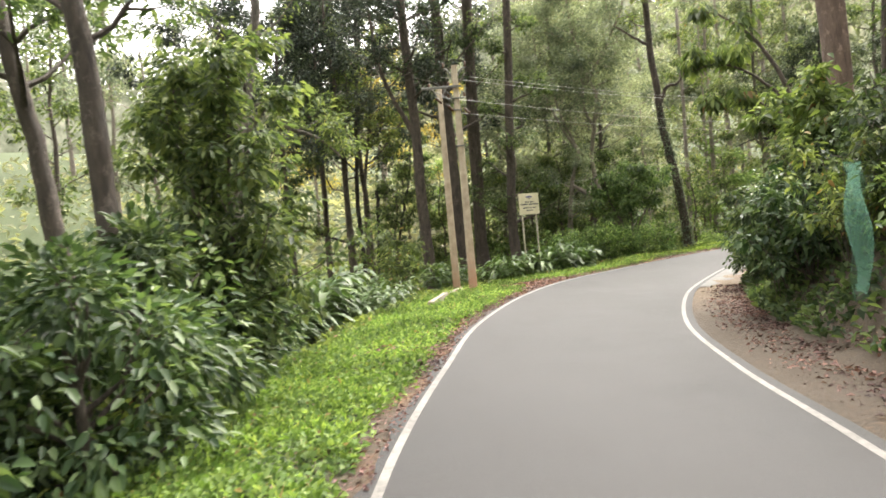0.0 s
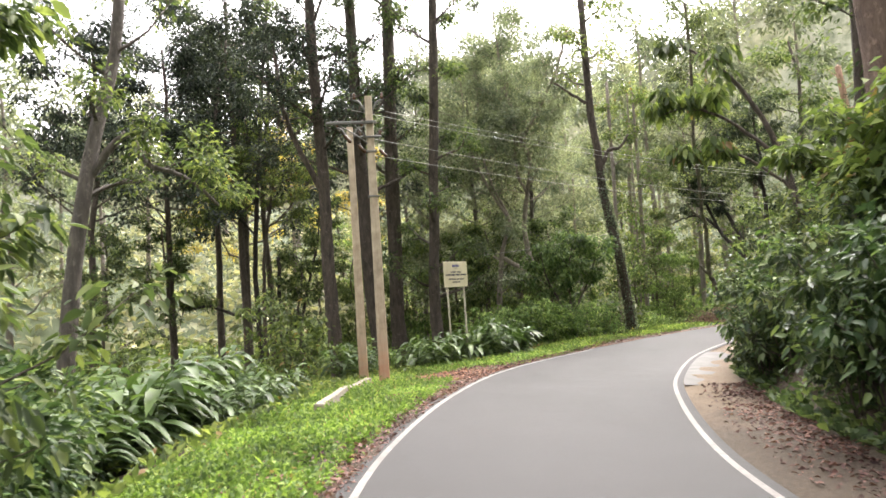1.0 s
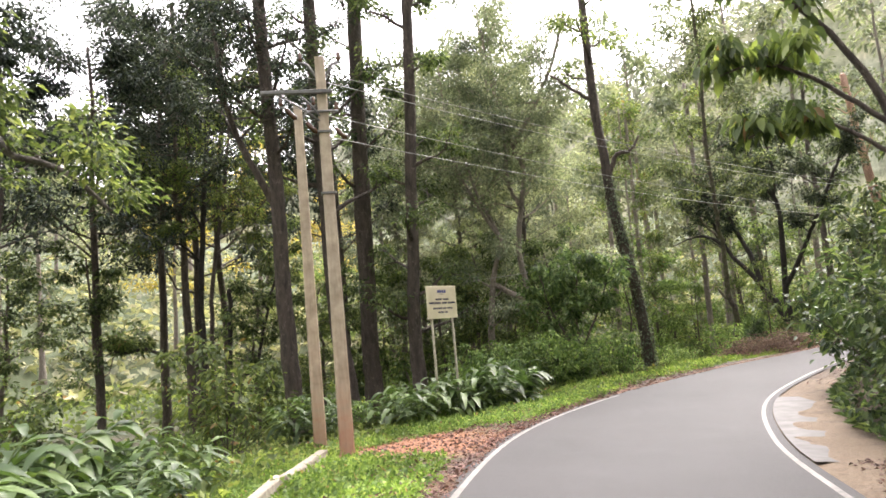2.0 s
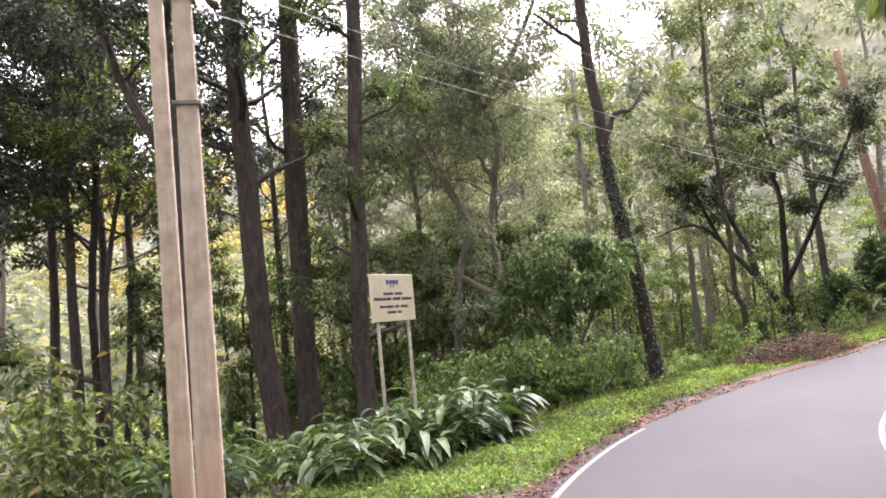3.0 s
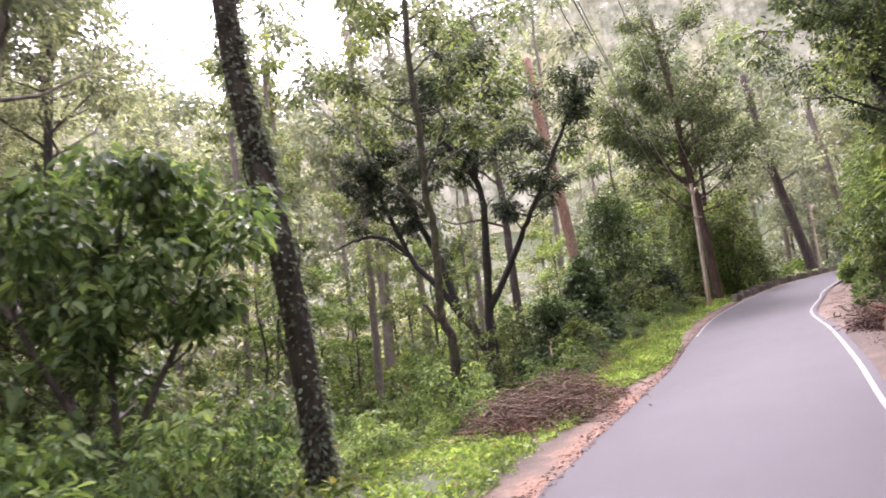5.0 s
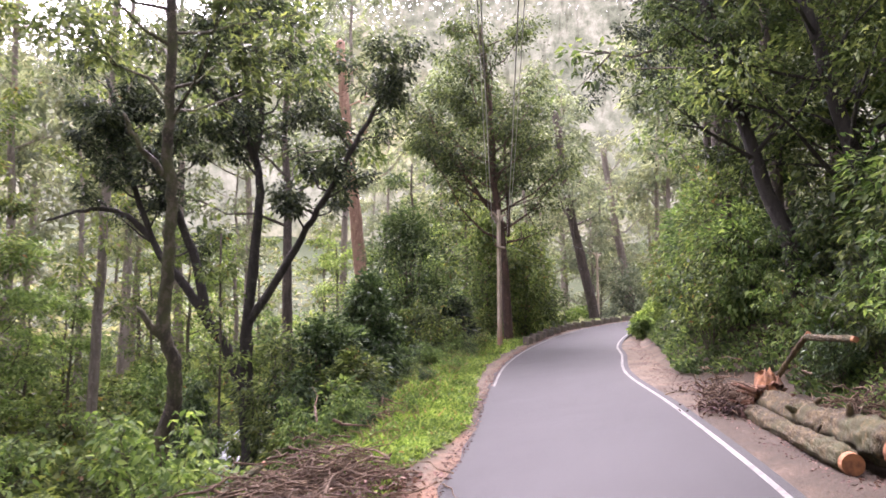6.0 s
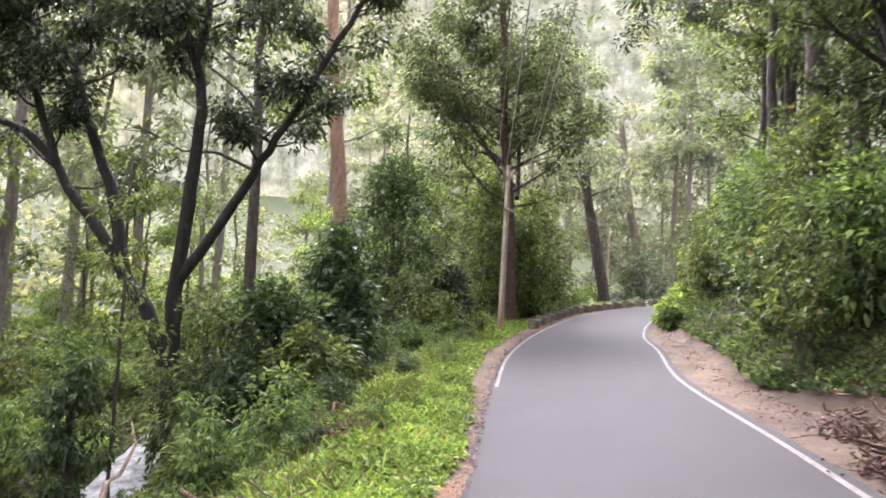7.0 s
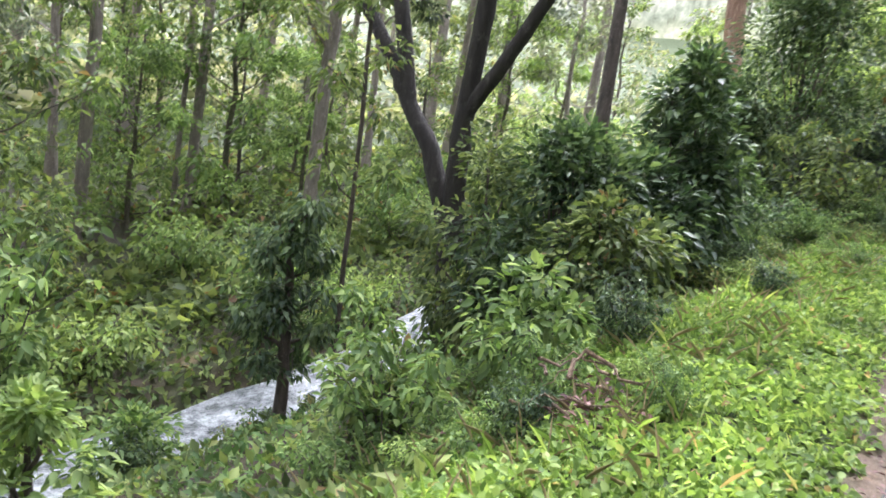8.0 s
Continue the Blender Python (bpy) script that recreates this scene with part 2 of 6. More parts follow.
def leaf_material(name, dark, mid, light, gloss=0.58, through=0.3, dry=None, sheen=0.22):
    """Leaf green that differs from leaf to leaf and from clump to clump, with light passing through."""
    m, n, l, b = material(name)
    g = n.new("ShaderNodeNewGeometry")
    stops = [(0.0, dark), (0.55, mid), (0.96, light)]
    if dry:
        stops.append((0.985, dry))
    r = ramp(n, stops)
    l.new(g.outputs["Random Per Island"], r.inputs["Fac"])
    clump = tex(n, l, 0.55, 3.0)
    tone = ramp(n, [(0.32, (0.82, 0.8, 1.42)), (0.68, (2.25, 2.12, 3.1))])
    l.new(clump.outputs["Fac"], tone.inputs["Fac"])
    col = mix(n, l, 1.0, r.outputs["Color"], tone.outputs["Color"], "MULTIPLY")
    info = n.new("ShaderNodeObjectInfo")
    own = ramp(n, [(0.0, (0.78, 0.84, 0.8)), (1.0, (1.2, 1.15, 1.0))])
    l.new(info.outputs["Random"], own.inputs["Fac"])
    col = mix(n, l, 1.0, col, own.outputs["Color"], "MULTIPLY")
    l.new(col, b.inputs["Base Color"])
    b.inputs["Roughness"].default_value = gloss
    b.inputs["Specular IOR Level"].default_value = sheen
    t = n.new("ShaderNodeBsdfTranslucent")
    warm = mix(n, l, 1.0, col, (1.35, 1.4, 0.75), "MULTIPLY")
    l.new(warm, t.inputs["Color"])
    s = n.new("ShaderNodeMixShader")
    s.inputs["Fac"].default_value = through
    l.new(b.outputs["BSDF"], s.inputs[1])
    l.new(t.outputs["BSDF"], s.inputs[2])
    l.new(s.outputs["Shader"], n["Material Output"].inputs["Surface"])
    return m


def bark_material(name, dark, light, moss=0.0):
    m, n, l, b = material(name)
    t = tex(n, l, 3.0, 6.0, 0.7, (2.2, 2.2, 0.5))
    fine = tex(n, l, 14.0, 5.0, 0.7, (2, 2, 0.35))
    r = ramp(n, [(0.3, dark), (0.72, light)])
    l.new(t.outputs["Fac"], r.inputs["Fac"])
    col = mix(n, l, 0.35, r.outputs["Color"], fine.outputs["Fac"], "OVERLAY")
    if moss:
        green = tex(n, l, 1.1, 5.0)
        where = ramp(n, [(0.62 - 0.25 * moss, (0, 0, 0)), (0.68, (1, 1, 1))])
        l.new(green.outputs["Fac"], where.inputs["Fac"])
        col = mix(n, l, where.outputs["Color"], col, (0.075, 0.085, 0.028))
    spot = tex(n, l, 6.0, 6.0, 0.75, (1, 1, 0.7))
    much = 0.05 if moss else 0.0
    lichen = ramp(n, [(0.56 - much, (0, 0, 0)), (0.63 - much, (0.6 + 4 * much,) * 3)])
    l.new(spot.outputs["Fac"], lichen.inputs["Fac"])
    col = mix(n, l, lichen.outputs["Color"], col, tuple(min(1.0, 1.5 * q + 0.02) for q in light))
    l.new(col, b.inputs["Base Color"])
    b.inputs["Roughness"].default_value = 0.85
    bump(n, l, b, fine.outputs["Fac"], 1.0, 0.07)
    return m


def plain_material(name, a, c, scale=6.0, rough=0.7, metal=0.0, bumps=0.2):
    m, n, l, b = material(name)
    t = tex(n, l, scale, 6.0)
    r = ramp(n, [(0.3, a), (0.7, c)])
    l.new(t.outputs["Fac"], r.inputs["Fac"])
    l.new(r.outputs["Color"], b.inputs["Base Color"])
    b.inputs["Roughness"].default_value, b.inputs["Metallic"].default_value = rough, metal
    bump(n, l, b, t.outputs["Fac"], bumps, 0.01)
    return m


def asphalt_material():
    m, n, l, b = material("asphalt")
    big, mid, grain = tex(n, l, 0.16, 4.0), tex(n, l, 0.9, 5.0, 0.65), tex(n, l, 120.0, 3.0, 0.8)
    r = ramp(n, [(0.32, (0.0178, 0.0171, 0.0168)), (0.7, (0.0267, 0.0256, 0.0251))])
    l.new(big.outputs["Fac"], r.inputs["Fac"])
    worn = ramp(n, [(0.35, (0.8, 0.8, 0.81)), (0.7, (1.15, 1.14, 1.13))])
    l.new(mid.outputs["Fac"], worn.inputs["Fac"])
    col = mix(n, l, 1.0, r.outputs["Color"], worn.outputs["Color"], "MULTIPLY")
    stone = ramp(n, [(0.3, (0.7, 0.7, 0.7)), (0.75, (1.3, 1.3, 1.3))])
    l.new(grain.outputs["Fac"], stone.inputs["Fac"])
    col = mix(n, l, 0.7, col, stone.outputs["Color"], "MULTIPLY")
    speck = tex(n, l, 22.0, 6.0, 0.8)
    fleck = ramp(n, [(0.35, (0.84, 0.84, 0.84)), (0.68, (1.2, 1.2, 1.19))])
    l.new(speck.outputs["Fac"], fleck.inputs["Fac"])
    col = mix(n, l, 1.0, col, fleck.outputs["Color"], "MULTIPLY")
    stain = tex(n, l, 0.35, 5.0, 0.6, (1.0, 0.6, 1.0))
    oil = ramp(n, [(0.3, (0.72, 0.72, 0.73)), (0.42, (1.0, 1.0, 1.0))])
    l.new(stain.outputs["Fac"], oil.inputs["Fac"])
    col = mix(n, l, 1.0, col, oil.outputs["Color"], "MULTIPLY")
    l.new(col, b.inputs["Base Color"])
    rr = n.new("ShaderNodeMapRange")
    rr.inputs["To Min"].default_value, rr.inputs["To Max"].default_value = 0.62, 0.78
    l.new(mid.outputs["Fac"], rr.inputs["Value"])
    l.new(rr.outputs["Result"], b.inputs["Roughness"])
    b.inputs["Specular IOR Level"].default_value = 0.27
    bump(n, l, b, grain.outputs["Fac"], 0.35, 0.006)
    return m


def line_material():
    m, n, l, b = material("road_paint")
    t = tex(n, l, 9.0, 6.0, 0.75)
    r = ramp(n, [(0.36, (0.075, 0.07, 0.063)), (0.6, (0.185, 0.175, 0.16))])
    l.new(t.outputs["Fac"], r.inputs["Fac"])
    chip = tex(n, l, 45.0, 4.0, 0.8)
    lost = ramp(n, [(0.56, (0, 0, 0)), (0.66, (0.75, 0.75, 0.75))])
    l.new(chip.outputs["Fac"], lost.inputs["Fac"])
    dust = tex(n, l, 0.6, 4.0, 0.7)
    grey = ramp(n, [(0.38, (0.62, 0.6, 0.57)), (0.62, (1.05, 1.04, 1.0))])
    l.new(dust.outputs["Fac"], grey.inputs["Fac"])
    col = mix(n, l, 1.0, r.outputs["Color"], grey.outputs["Color"], "MULTIPLY")
    l.new(mix(n, l, lost.outputs["Color"], col, (0.05, 0.048, 0.048)), b.inputs["Base Color"])
    b.inputs["Roughness"].default_value = 0.6
    return m


def ground_material():
    """Leaf mould and soil, with green cover, red earth and pale sand where the ground has them."""
    m, n, l, b = material("ground")
    big, fine = tex(n, l, 0.8, 6.0, 0.65), tex(n, l, 17.0, 6.0, 0.75)
    soil = ramp(n, [(0.3, (0.022, 0.0145, 0.008)), (0.55, (0.052, 0.035, 0.019)), (0.75, (0.095, 0.067, 0.04))])
    l.new(fine.outputs["Fac"], soil.inputs["Fac"])
    green = ramp(n, [(0.3, (0.02, 0.032, 0.01)), (0.7, (0.062, 0.085, 0.022))])
    l.new(fine.outputs["Fac"], green.inputs["Fac"])
    red = ramp(n, [(0.36, (0.08, 0.036, 0.018)), (0.5, (0.2, 0.083, 0.038)), (0.64, (0.34, 0.15, 0.07))])
    l.new(fine.outputs["Fac"], red.inputs["Fac"])
    sand = ramp(n, [(0.3, (0.075, 0.05, 0.03)), (0.5, (0.135, 0.096, 0.06)), (0.75, (0.215, 0.162, 0.108))])
    l.new(fine.outputs["Fac"], sand.inputs["Fac"])
    col = soil.outputs["Color"]
    for key, paint in (("green", green), ("sand", sand), ("red", red)):
        a, c = n.new("ShaderNodeAttribute"), n.new("ShaderNodeMath")
        a.attribute_name, c.operation = key, "ADD"
        l.new(a.outputs["Fac"], c.inputs[0])
        l.new(big.outputs["Fac"], c.inputs[1])
        e = ramp(n, [(0.62, (0, 0, 0)), (1.0, (1, 1, 1))])
        l.new(c.outputs["Value"], e.inputs["Fac"])
        col = mix(n, l, e.outputs["Color"], col, paint.outputs["Color"])
    l.new(col, b.inputs["Base Color"])
    b.inputs["Roughness"].default_value = 0.9
    bump(n, l, b, fine.outputs["Fac"], 0.8, 0.04)
    return m


ASPHALT, PAINT, GROUND = asphalt_material(), line_material(), ground_material()
LEAF_DARK = leaf_material("leaf_dark", (0.023, 0.037, 0.013), (0.052, 0.078, 0.023), (0.115, 0.145, 0.042), through=0.4)
LEAF_DEEP = leaf_material("leaf_deep", (0.019, 0.03, 0.012), (0.04, 0.058, 0.02), (0.095, 0.12, 0.038), through=0.36)
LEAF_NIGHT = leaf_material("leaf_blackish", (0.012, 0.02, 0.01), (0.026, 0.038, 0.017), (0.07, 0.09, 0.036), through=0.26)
# straw colour, greyed and paled for the mist over the far slope
LEAF_STRAW = leaf_material("hillside_straw_hazed", (0.1, 0.115, 0.055), (0.15, 0.165, 0.085), (0.21, 0.215, 0.115), gloss=0.8, through=0.3)
LEAF_GINGER = leaf_material("leaf_glossy", (0.022, 0.042, 0.01), (0.046, 0.08, 0.017), (0.1, 0.15, 0.035), gloss=0.45, through=0.28, sheen=0.28)
LEAF_UNDER = leaf_material("leaf_understorey", (0.028, 0.052, 0.014), (0.06, 0.098, 0.025), (0.13, 0.18, 0.048), gloss=0.5, through=0.4)
LEAF_COFFEE = leaf_material("leaf_dark_glossy", (0.02, 0.038, 0.013), (0.04, 0.068, 0.02), (0.1, 0.14, 0.045), gloss=0.45, through=0.32, sheen=0.22)
# canopy leaves darkened in colour to look backlit against the sky
LEAF_SHADE = leaf_material("leaf_canopy_backlit", (0.012, 0.019, 0.012), (0.023, 0.033, 0.019), (0.05, 0.066, 0.034), gloss=0.6, through=0.16)
LEAF_MID = leaf_material("leaf_mid", (0.032, 0.05, 0.014), (0.074, 0.105, 0.026), (0.16, 0.2, 0.05), through=0.38, dry=(0.13, 0.085, 0.03))
LEAF_FRESH = leaf_material("leaf_fresh", (0.05, 0.085, 0.018), (0.1, 0.155, 0.034), (0.19, 0.255, 0.07), through=0.42)
# grey-green leaf paled to stand in for distance haze; the creeper shares it
LEAF_HILL_HAZE = leaf_material("leaf_hazed_grey_green", (0.074, 0.09, 0.046), (0.125, 0.148, 0.078), (0.2, 0.222, 0.122), through=0.38)
LEAF_GOLD = leaf_material("leaf_yellow", (0.16, 0.145, 0.03), (0.26, 0.22, 0.045), (0.36, 0.3, 0.07), through=0.45)
LEAF_LUSH = leaf_material("leaf_lush", (0.035, 0.065, 0.015), (0.075, 0.125, 0.03), (0.15, 0.21, 0.055), through=0.42)
WEED = leaf_material("weed_green", (0.046, 0.08, 0.014), (0.1, 0.155, 0.028), (0.19, 0.25, 0.055), through=0.42, dry=(0.17, 0.125, 0.05))
LITTER = leaf_material("dry_leaf", (0.035, 0.02, 0.013), (0.085, 0.046, 0.029), (0.17, 0.1, 0.06), gloss=0.7, through=0.1)
BARK = bark_material("bark_dark", (0.026, 0.02, 0.016), (0.115, 0.09, 0.072))
BARK_GREY = bark_material("bark_grey", (0.045, 0.038, 0.032), (0.15, 0.128, 0.108))
# near-black bark: the shade on unlit stems is put into the colour
BARK_SHADED = bark_material("bark_shaded", (0.012, 0.01, 0.008), (0.05, 0.042, 0.034))
BARK_MOSS = bark_material("bark_mossy", (0.018, 0.014, 0.01), (0.075, 0.06, 0.04), moss=0.8)
BARK_RED = bark_material("bark_red_brown", (0.22, 0.12, 0.078), (0.46, 0.29, 0.205))
BARK_PINK = bark_material("bark_grey_pink", (0.075, 0.05, 0.04), (0.26, 0.18, 0.145))
BARK_PALE = bark_material("bark_pale", (0.1, 0.083, 0.068), (0.28, 0.24, 0.2))
TWIG = bark_material("dry_twig", (0.07, 0.043, 0.026), (0.25, 0.165, 0.1))
STRAW = plain_material("dry_straw", (0.2, 0.155, 0.07), (0.36, 0.29, 0.15), 9.0, 0.8)
OLD_CONCRETE = plain_material("weathered_concrete", (0.13, 0.11, 0.085), (0.29, 0.255, 0.2), 7.0, 0.9, 0.0, 0.5)
CLOD = plain_material("earth_clod", (0.06, 0.03, 0.018), (0.26, 0.12, 0.06), 9.0, 0.95, 0.0, 0.5)
GRIT = plain_material("shoulder_grit", (0.05, 0.036, 0.026), (0.17, 0.13, 0.1), 5.0, 0.95, 0.0, 0.5)
APRON = plain_material("apron_concrete", (0.07, 0.066, 0.06), (0.125, 0.12, 0.112), 3.0, 0.8, 0.0, 0.3)
STEEL = plain_material("galvanised_steel", (0.1, 0.1, 0.095), (0.2, 0.195, 0.185), 8.0, 0.6, 0.3)
PORCELAIN = plain_material("brown_porcelain", (0.05, 0.025, 0.016), (0.1, 0.05, 0.03), 5.0, 0.25)
WIRE = plain_material("aluminium_wire", (0.22, 0.22, 0.21), (0.31, 0.3, 0.29), 5.0, 0.6, 0.0, 0.0)
BOARD = plain_material("cream_board", (0.5, 0.46, 0.3), (0.62, 0.57, 0.4), 3.0, 0.5, 0.0, 0.05)
INK = plain_material("dark_lettering", (0.035, 0.035, 0.06), (0.07, 0.07, 0.1), 20.0, 0.5)
INK_BLUE = plain_material("blue_lettering", (0.03, 0.035, 0.16), (0.06, 0.07, 0.25), 20.0, 0.5)
POST = plain_material("weathered_post", (0.22, 0.2, 0.14), (0.4, 0.37, 0.28), 9.0, 0.7)
STONE = plain_material("rough_stone", (0.07, 0.062, 0.045), (0.19, 0.165, 0.125), 5.0, 0.9, 0.0, 0.6)
LOG_BARK = bark_material("log_bark", (0.02, 0.012, 0.004), (0.085, 0.058, 0.016), moss=0.8)
WOOD_TORN = plain_material("torn_wood", (0.06, 0.026, 0.014), (0.22, 0.1, 0.05), 9.0, 0.85, 0.0, 0.4)
WOOD_CUT = plain_material("cut_wood", (0.1, 0.04, 0.018), (0.36, 0.16, 0.062), 9.0, 0.8, 0.0, 0.4)


# pole concrete: weathered, splashed with red earth round the foot
POLE_CONCRETE, n, l, b = material("pole_concrete")
t, streak = tex(n, l, 4.0, 6.0), tex(n, l, 2.5, 5.0, 0.7, (3, 3, 0.3))
r = ramp(n, [(0.3, (0.34, 0.28, 0.21)), (0.7, (0.54, 0.46, 0.36))])
l.new(t.outputs["Fac"], r.inputs["Fac"])
grime = ramp(n, [(0.36, (0.72, 0.69, 0.66)), (0.6, (1.05, 1.04, 1.0))])
l.new(streak.outputs["Fac"], grime.inputs["Fac"])
col = mix(n, l, 0.8, r.outputs["Color"], grime.outputs["Color"], "MULTIPLY")
place, part_z, drop_z = n.new("ShaderNodeTexCoord"), n.new("ShaderNodeSeparateXYZ"), n.new("ShaderNodeMath")
l.new(place.outputs["Object"], part_z.inputs["Vector"])
drop_z.operation, drop_z.inputs[1].default_value = "MULTIPLY_ADD", -0.3
l.new(part_z.outputs["Z"], drop_z.inputs[0])
l.new(t.outputs["Fac"], drop_z.inputs[2])
splash = ramp(n, [(0.06, (0, 0, 0)), (0.5, (0.8, 0.8, 0.8))])
l.new(drop_z.outputs["Value"], splash.inputs["Fac"])
l.new(mix(n, l, splash.outputs["Color"], col, (0.28, 0.13, 0.07)), b.inputs["Base Color"])
b.inputs["Roughness"].default_value = 0.88
bump(n, l, b, t.outputs["Fac"], 0.3, 0.01)

# ---- large structure: ground, road, stream, distance ----
def steps(parts):
    return np.concatenate([np.arange(a, b, d) for a, b, d in parts])


GX = steps([(-420, -120, 30), (-120, -40, 5), (-40, -14, 1.2), (-14, 62, 0.5), (62, 96, 1.2), (96, 160, 5), (160, 500, 30)])
GY = steps([(-420, -90, 30), (-90, -20, 5), (-20, -4, 1.0), (-4, 66, 0.5), (66, 96, 1.2), (96, 180, 5), (180, 540, 30)])
gx, gy = (q.ravel() for q in np.meshgrid(GX, GY, indexing="ij"))
gs, glat, ghalf, gzl, gzr = road_place(gx, gy)
gz = ground_z(gx, gy) - 0.10 * np.clip((ghalf + 0.25 - np.abs(glat)) / 0.4, 0, 1)
i, j = np.meshgrid(np.arange(len(GX) - 1), np.arange(len(GY) - 1), indexing="ij")
q = (i * len(GY) + j).ravel()
gfaces = np.stack([q, q + len(GY), q + len(GY) + 1, q + 1], 1)
ground_me = smooth(mesh_of("ground", np.stack([gx, gy, gz], 1), gfaces))
over = np.abs(glat) - ghalf
left = glat > 0
verge_green = np.where(left, np.clip((over - np.interp(gs, [50, 57, 71, 75, 78, 83, 96, 99], [0.25, 0.95, 0.95, 0.25, 0.25, 0.7, 0.7, 0.25])) / 0.4, 0, 1) * np.clip((4.2 - over) / 2, 0, 1), 0) * 0.62
far_green = 0.28 * np.clip((over - 6) / 6, 0, 1) + 0.4 * np.clip((over - 30) / 8, 0, 1)
red_soil = 0.92 * np.exp(-(((gx - 2.3) / 1.9) ** 2 + ((gy - 26.9) / 2.6) ** 2)) + left * np.exp(-((over - 0.25) / 0.45) ** 2) * np.interp(gs, [0, 50, 56, 64, 72, 76, 120], [0.2, 0.2, 0.3, 0.3, 0.26, 0.1, 0.1])
sandy = np.where(left, 0.0, 1.0) * np.clip((1.5 - over) / 0.4, 0, 1) * np.interp(gs, [30, 36, 43, 52, 60, 70, 80, 110], [0.0, 0.05, 0.62, 0.5, 0.16, 0.14, 0.36, 0.4])
sandy += left * np.exp(-((over - 0.2) / np.interp(gs, [52, 57, 72, 76, 78, 84], [0.25, 0.6, 0.6, 0.25, 0.25, 0.42])) ** 2) * np.interp(gs, [52, 56, 74, 78, 84, 88, 98, 112], [0, 0.5, 0.5, 0.35, 0.5, 0.62, 0.6, 0.3])
for key, val in (("green", verge_green + far_green), ("red", red_soil), ("sand", sandy)):
    a = ground_me.attributes.new(key, "FLOAT", "POINT")
    a.data.foreach_set("value", np.asarray(val, np.float32))
tagged(part("ground", ground_me, GROUND), "leaf-littered forest soil with green verges and red earth", "ground", kind="structure")


def ribbon(name, a, b, lift, k=8):
    """A strip between two lines of points, cut across k times."""
    f = np.linspace(0, 1, k + 1)[None, :, None]
    v = a[:, None] + (b - a)[:, None] * f
    v[..., 2] += lift
    n = len(a)
    i, j = np.meshgrid(np.arange(n - 1), np.arange(k), indexing="ij")
    q = (i * (k + 1) + j).ravel()
    return smooth(mesh_of(name, v.reshape(-1, 3), np.stack([q, q + 1, q + k + 2, q + k + 1], 1)))


el, er = EDGE[:, :3], EDGE[:, 3:]
across = unit(el - er)
ragged = (0.10 + 0.05 * np.sin(ALONG * 2.1) + 0.04 * np.sin(ALONG * 5.3))[:, None]
tagged(part("road", ribbon("road", er - across * 0.12, el + across * ragged, 0.0, 12), ASPHALT), "smooth grey asphalt of a narrow forest road", "road", kind="structure")


def edge_line(name, outer, sign, s0, s1):
    keep = (ALONG >= s0) & (ALONG <= s1)
    a = outer[keep] - sign * across[keep] * 0.02
    b = a - sign * across[keep] * 0.086
    me = ribbon(name, b, a, 0.005, 1) if sign > 0 else ribbon(name, a, b, 0.005, 1)
    tagged(part(name, me, PAINT), "worn white painted edge line on the asphalt", "road marking", kind="structure")


edge_line("road_marking", el, 1, 0, 53.8)
edge_line("road_marking", el, 1, 80.5, 140)
edge_line("road_marking", er, -1, 0, 140)

# the stream in the valley
keep = (ALONG > 60) & (ALONG < 122)
nrm = np.stack([-TAN[:, 1], TAN[:, 0], np.zeros(len(TAN))], 1)[keep]
water_z, water_lat = stream(ALONG[keep])
mid = np.c_[MID[keep, :2], water_z + 0.05 * np.sin(ALONG[keep] * 3.1)]
m, n, l, b = material("white_water")
foam, ripple = tex(n, l, 2.2, 7.0, 0.75), tex(n, l, 6.0, 5.0, 0.7)
r = ramp(n, [(0.4, (0.03, 0.036, 0.036)), (0.5, (0.16, 0.175, 0.175)), (0.64, (0.42, 0.44, 0.44))])
l.new(foam.outputs["Fac"], r.inputs["Fac"])
l.new(r.outputs["Color"], b.inputs["Base Color"])
b.inputs["Roughness"].default_value = 0.28
bump(n, l, b, ripple.outputs["Fac"], 0.8, 0.12)
wob = (0.5 * np.sin(ALONG[keep] * 0.5))[:, None]
tagged(part("water", ribbon("water", mid + nrm * (water_lat[:, None] - 0.95 + 0.3 * wob), mid + nrm * (water_lat[:, None] + 0.95 + 0.2 * wob), 0.0, 8), m), "foaming white stream water stepping down between the banks", "water", kind="structure")

# far hillside all round, self-lit with painted mist, tree crowns in the outline
m, n, l, b = material("glowing_mist_hillside")
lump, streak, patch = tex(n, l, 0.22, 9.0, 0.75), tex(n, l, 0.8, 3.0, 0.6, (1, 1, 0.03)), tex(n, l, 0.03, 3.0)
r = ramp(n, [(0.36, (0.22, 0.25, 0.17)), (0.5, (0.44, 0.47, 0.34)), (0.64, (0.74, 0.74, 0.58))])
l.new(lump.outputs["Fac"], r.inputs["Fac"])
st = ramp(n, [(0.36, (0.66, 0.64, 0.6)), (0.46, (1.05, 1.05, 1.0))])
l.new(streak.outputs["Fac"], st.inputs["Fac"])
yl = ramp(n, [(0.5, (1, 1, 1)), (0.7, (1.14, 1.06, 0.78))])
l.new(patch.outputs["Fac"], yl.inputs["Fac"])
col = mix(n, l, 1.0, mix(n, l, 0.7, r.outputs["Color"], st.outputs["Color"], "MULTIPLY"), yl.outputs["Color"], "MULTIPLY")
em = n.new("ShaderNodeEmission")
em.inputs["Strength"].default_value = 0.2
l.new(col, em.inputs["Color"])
lace, edge, gap, cut = tex(n, l, 1.0, 6.0, 0.7), n.new("ShaderNodeAttribute"), n.new("ShaderNodeMath"), n.new("ShaderNodeMath")
edge.attribute_name, gap.operation, cut.operation = "height", "SUBTRACT", "GREATER_THAN"
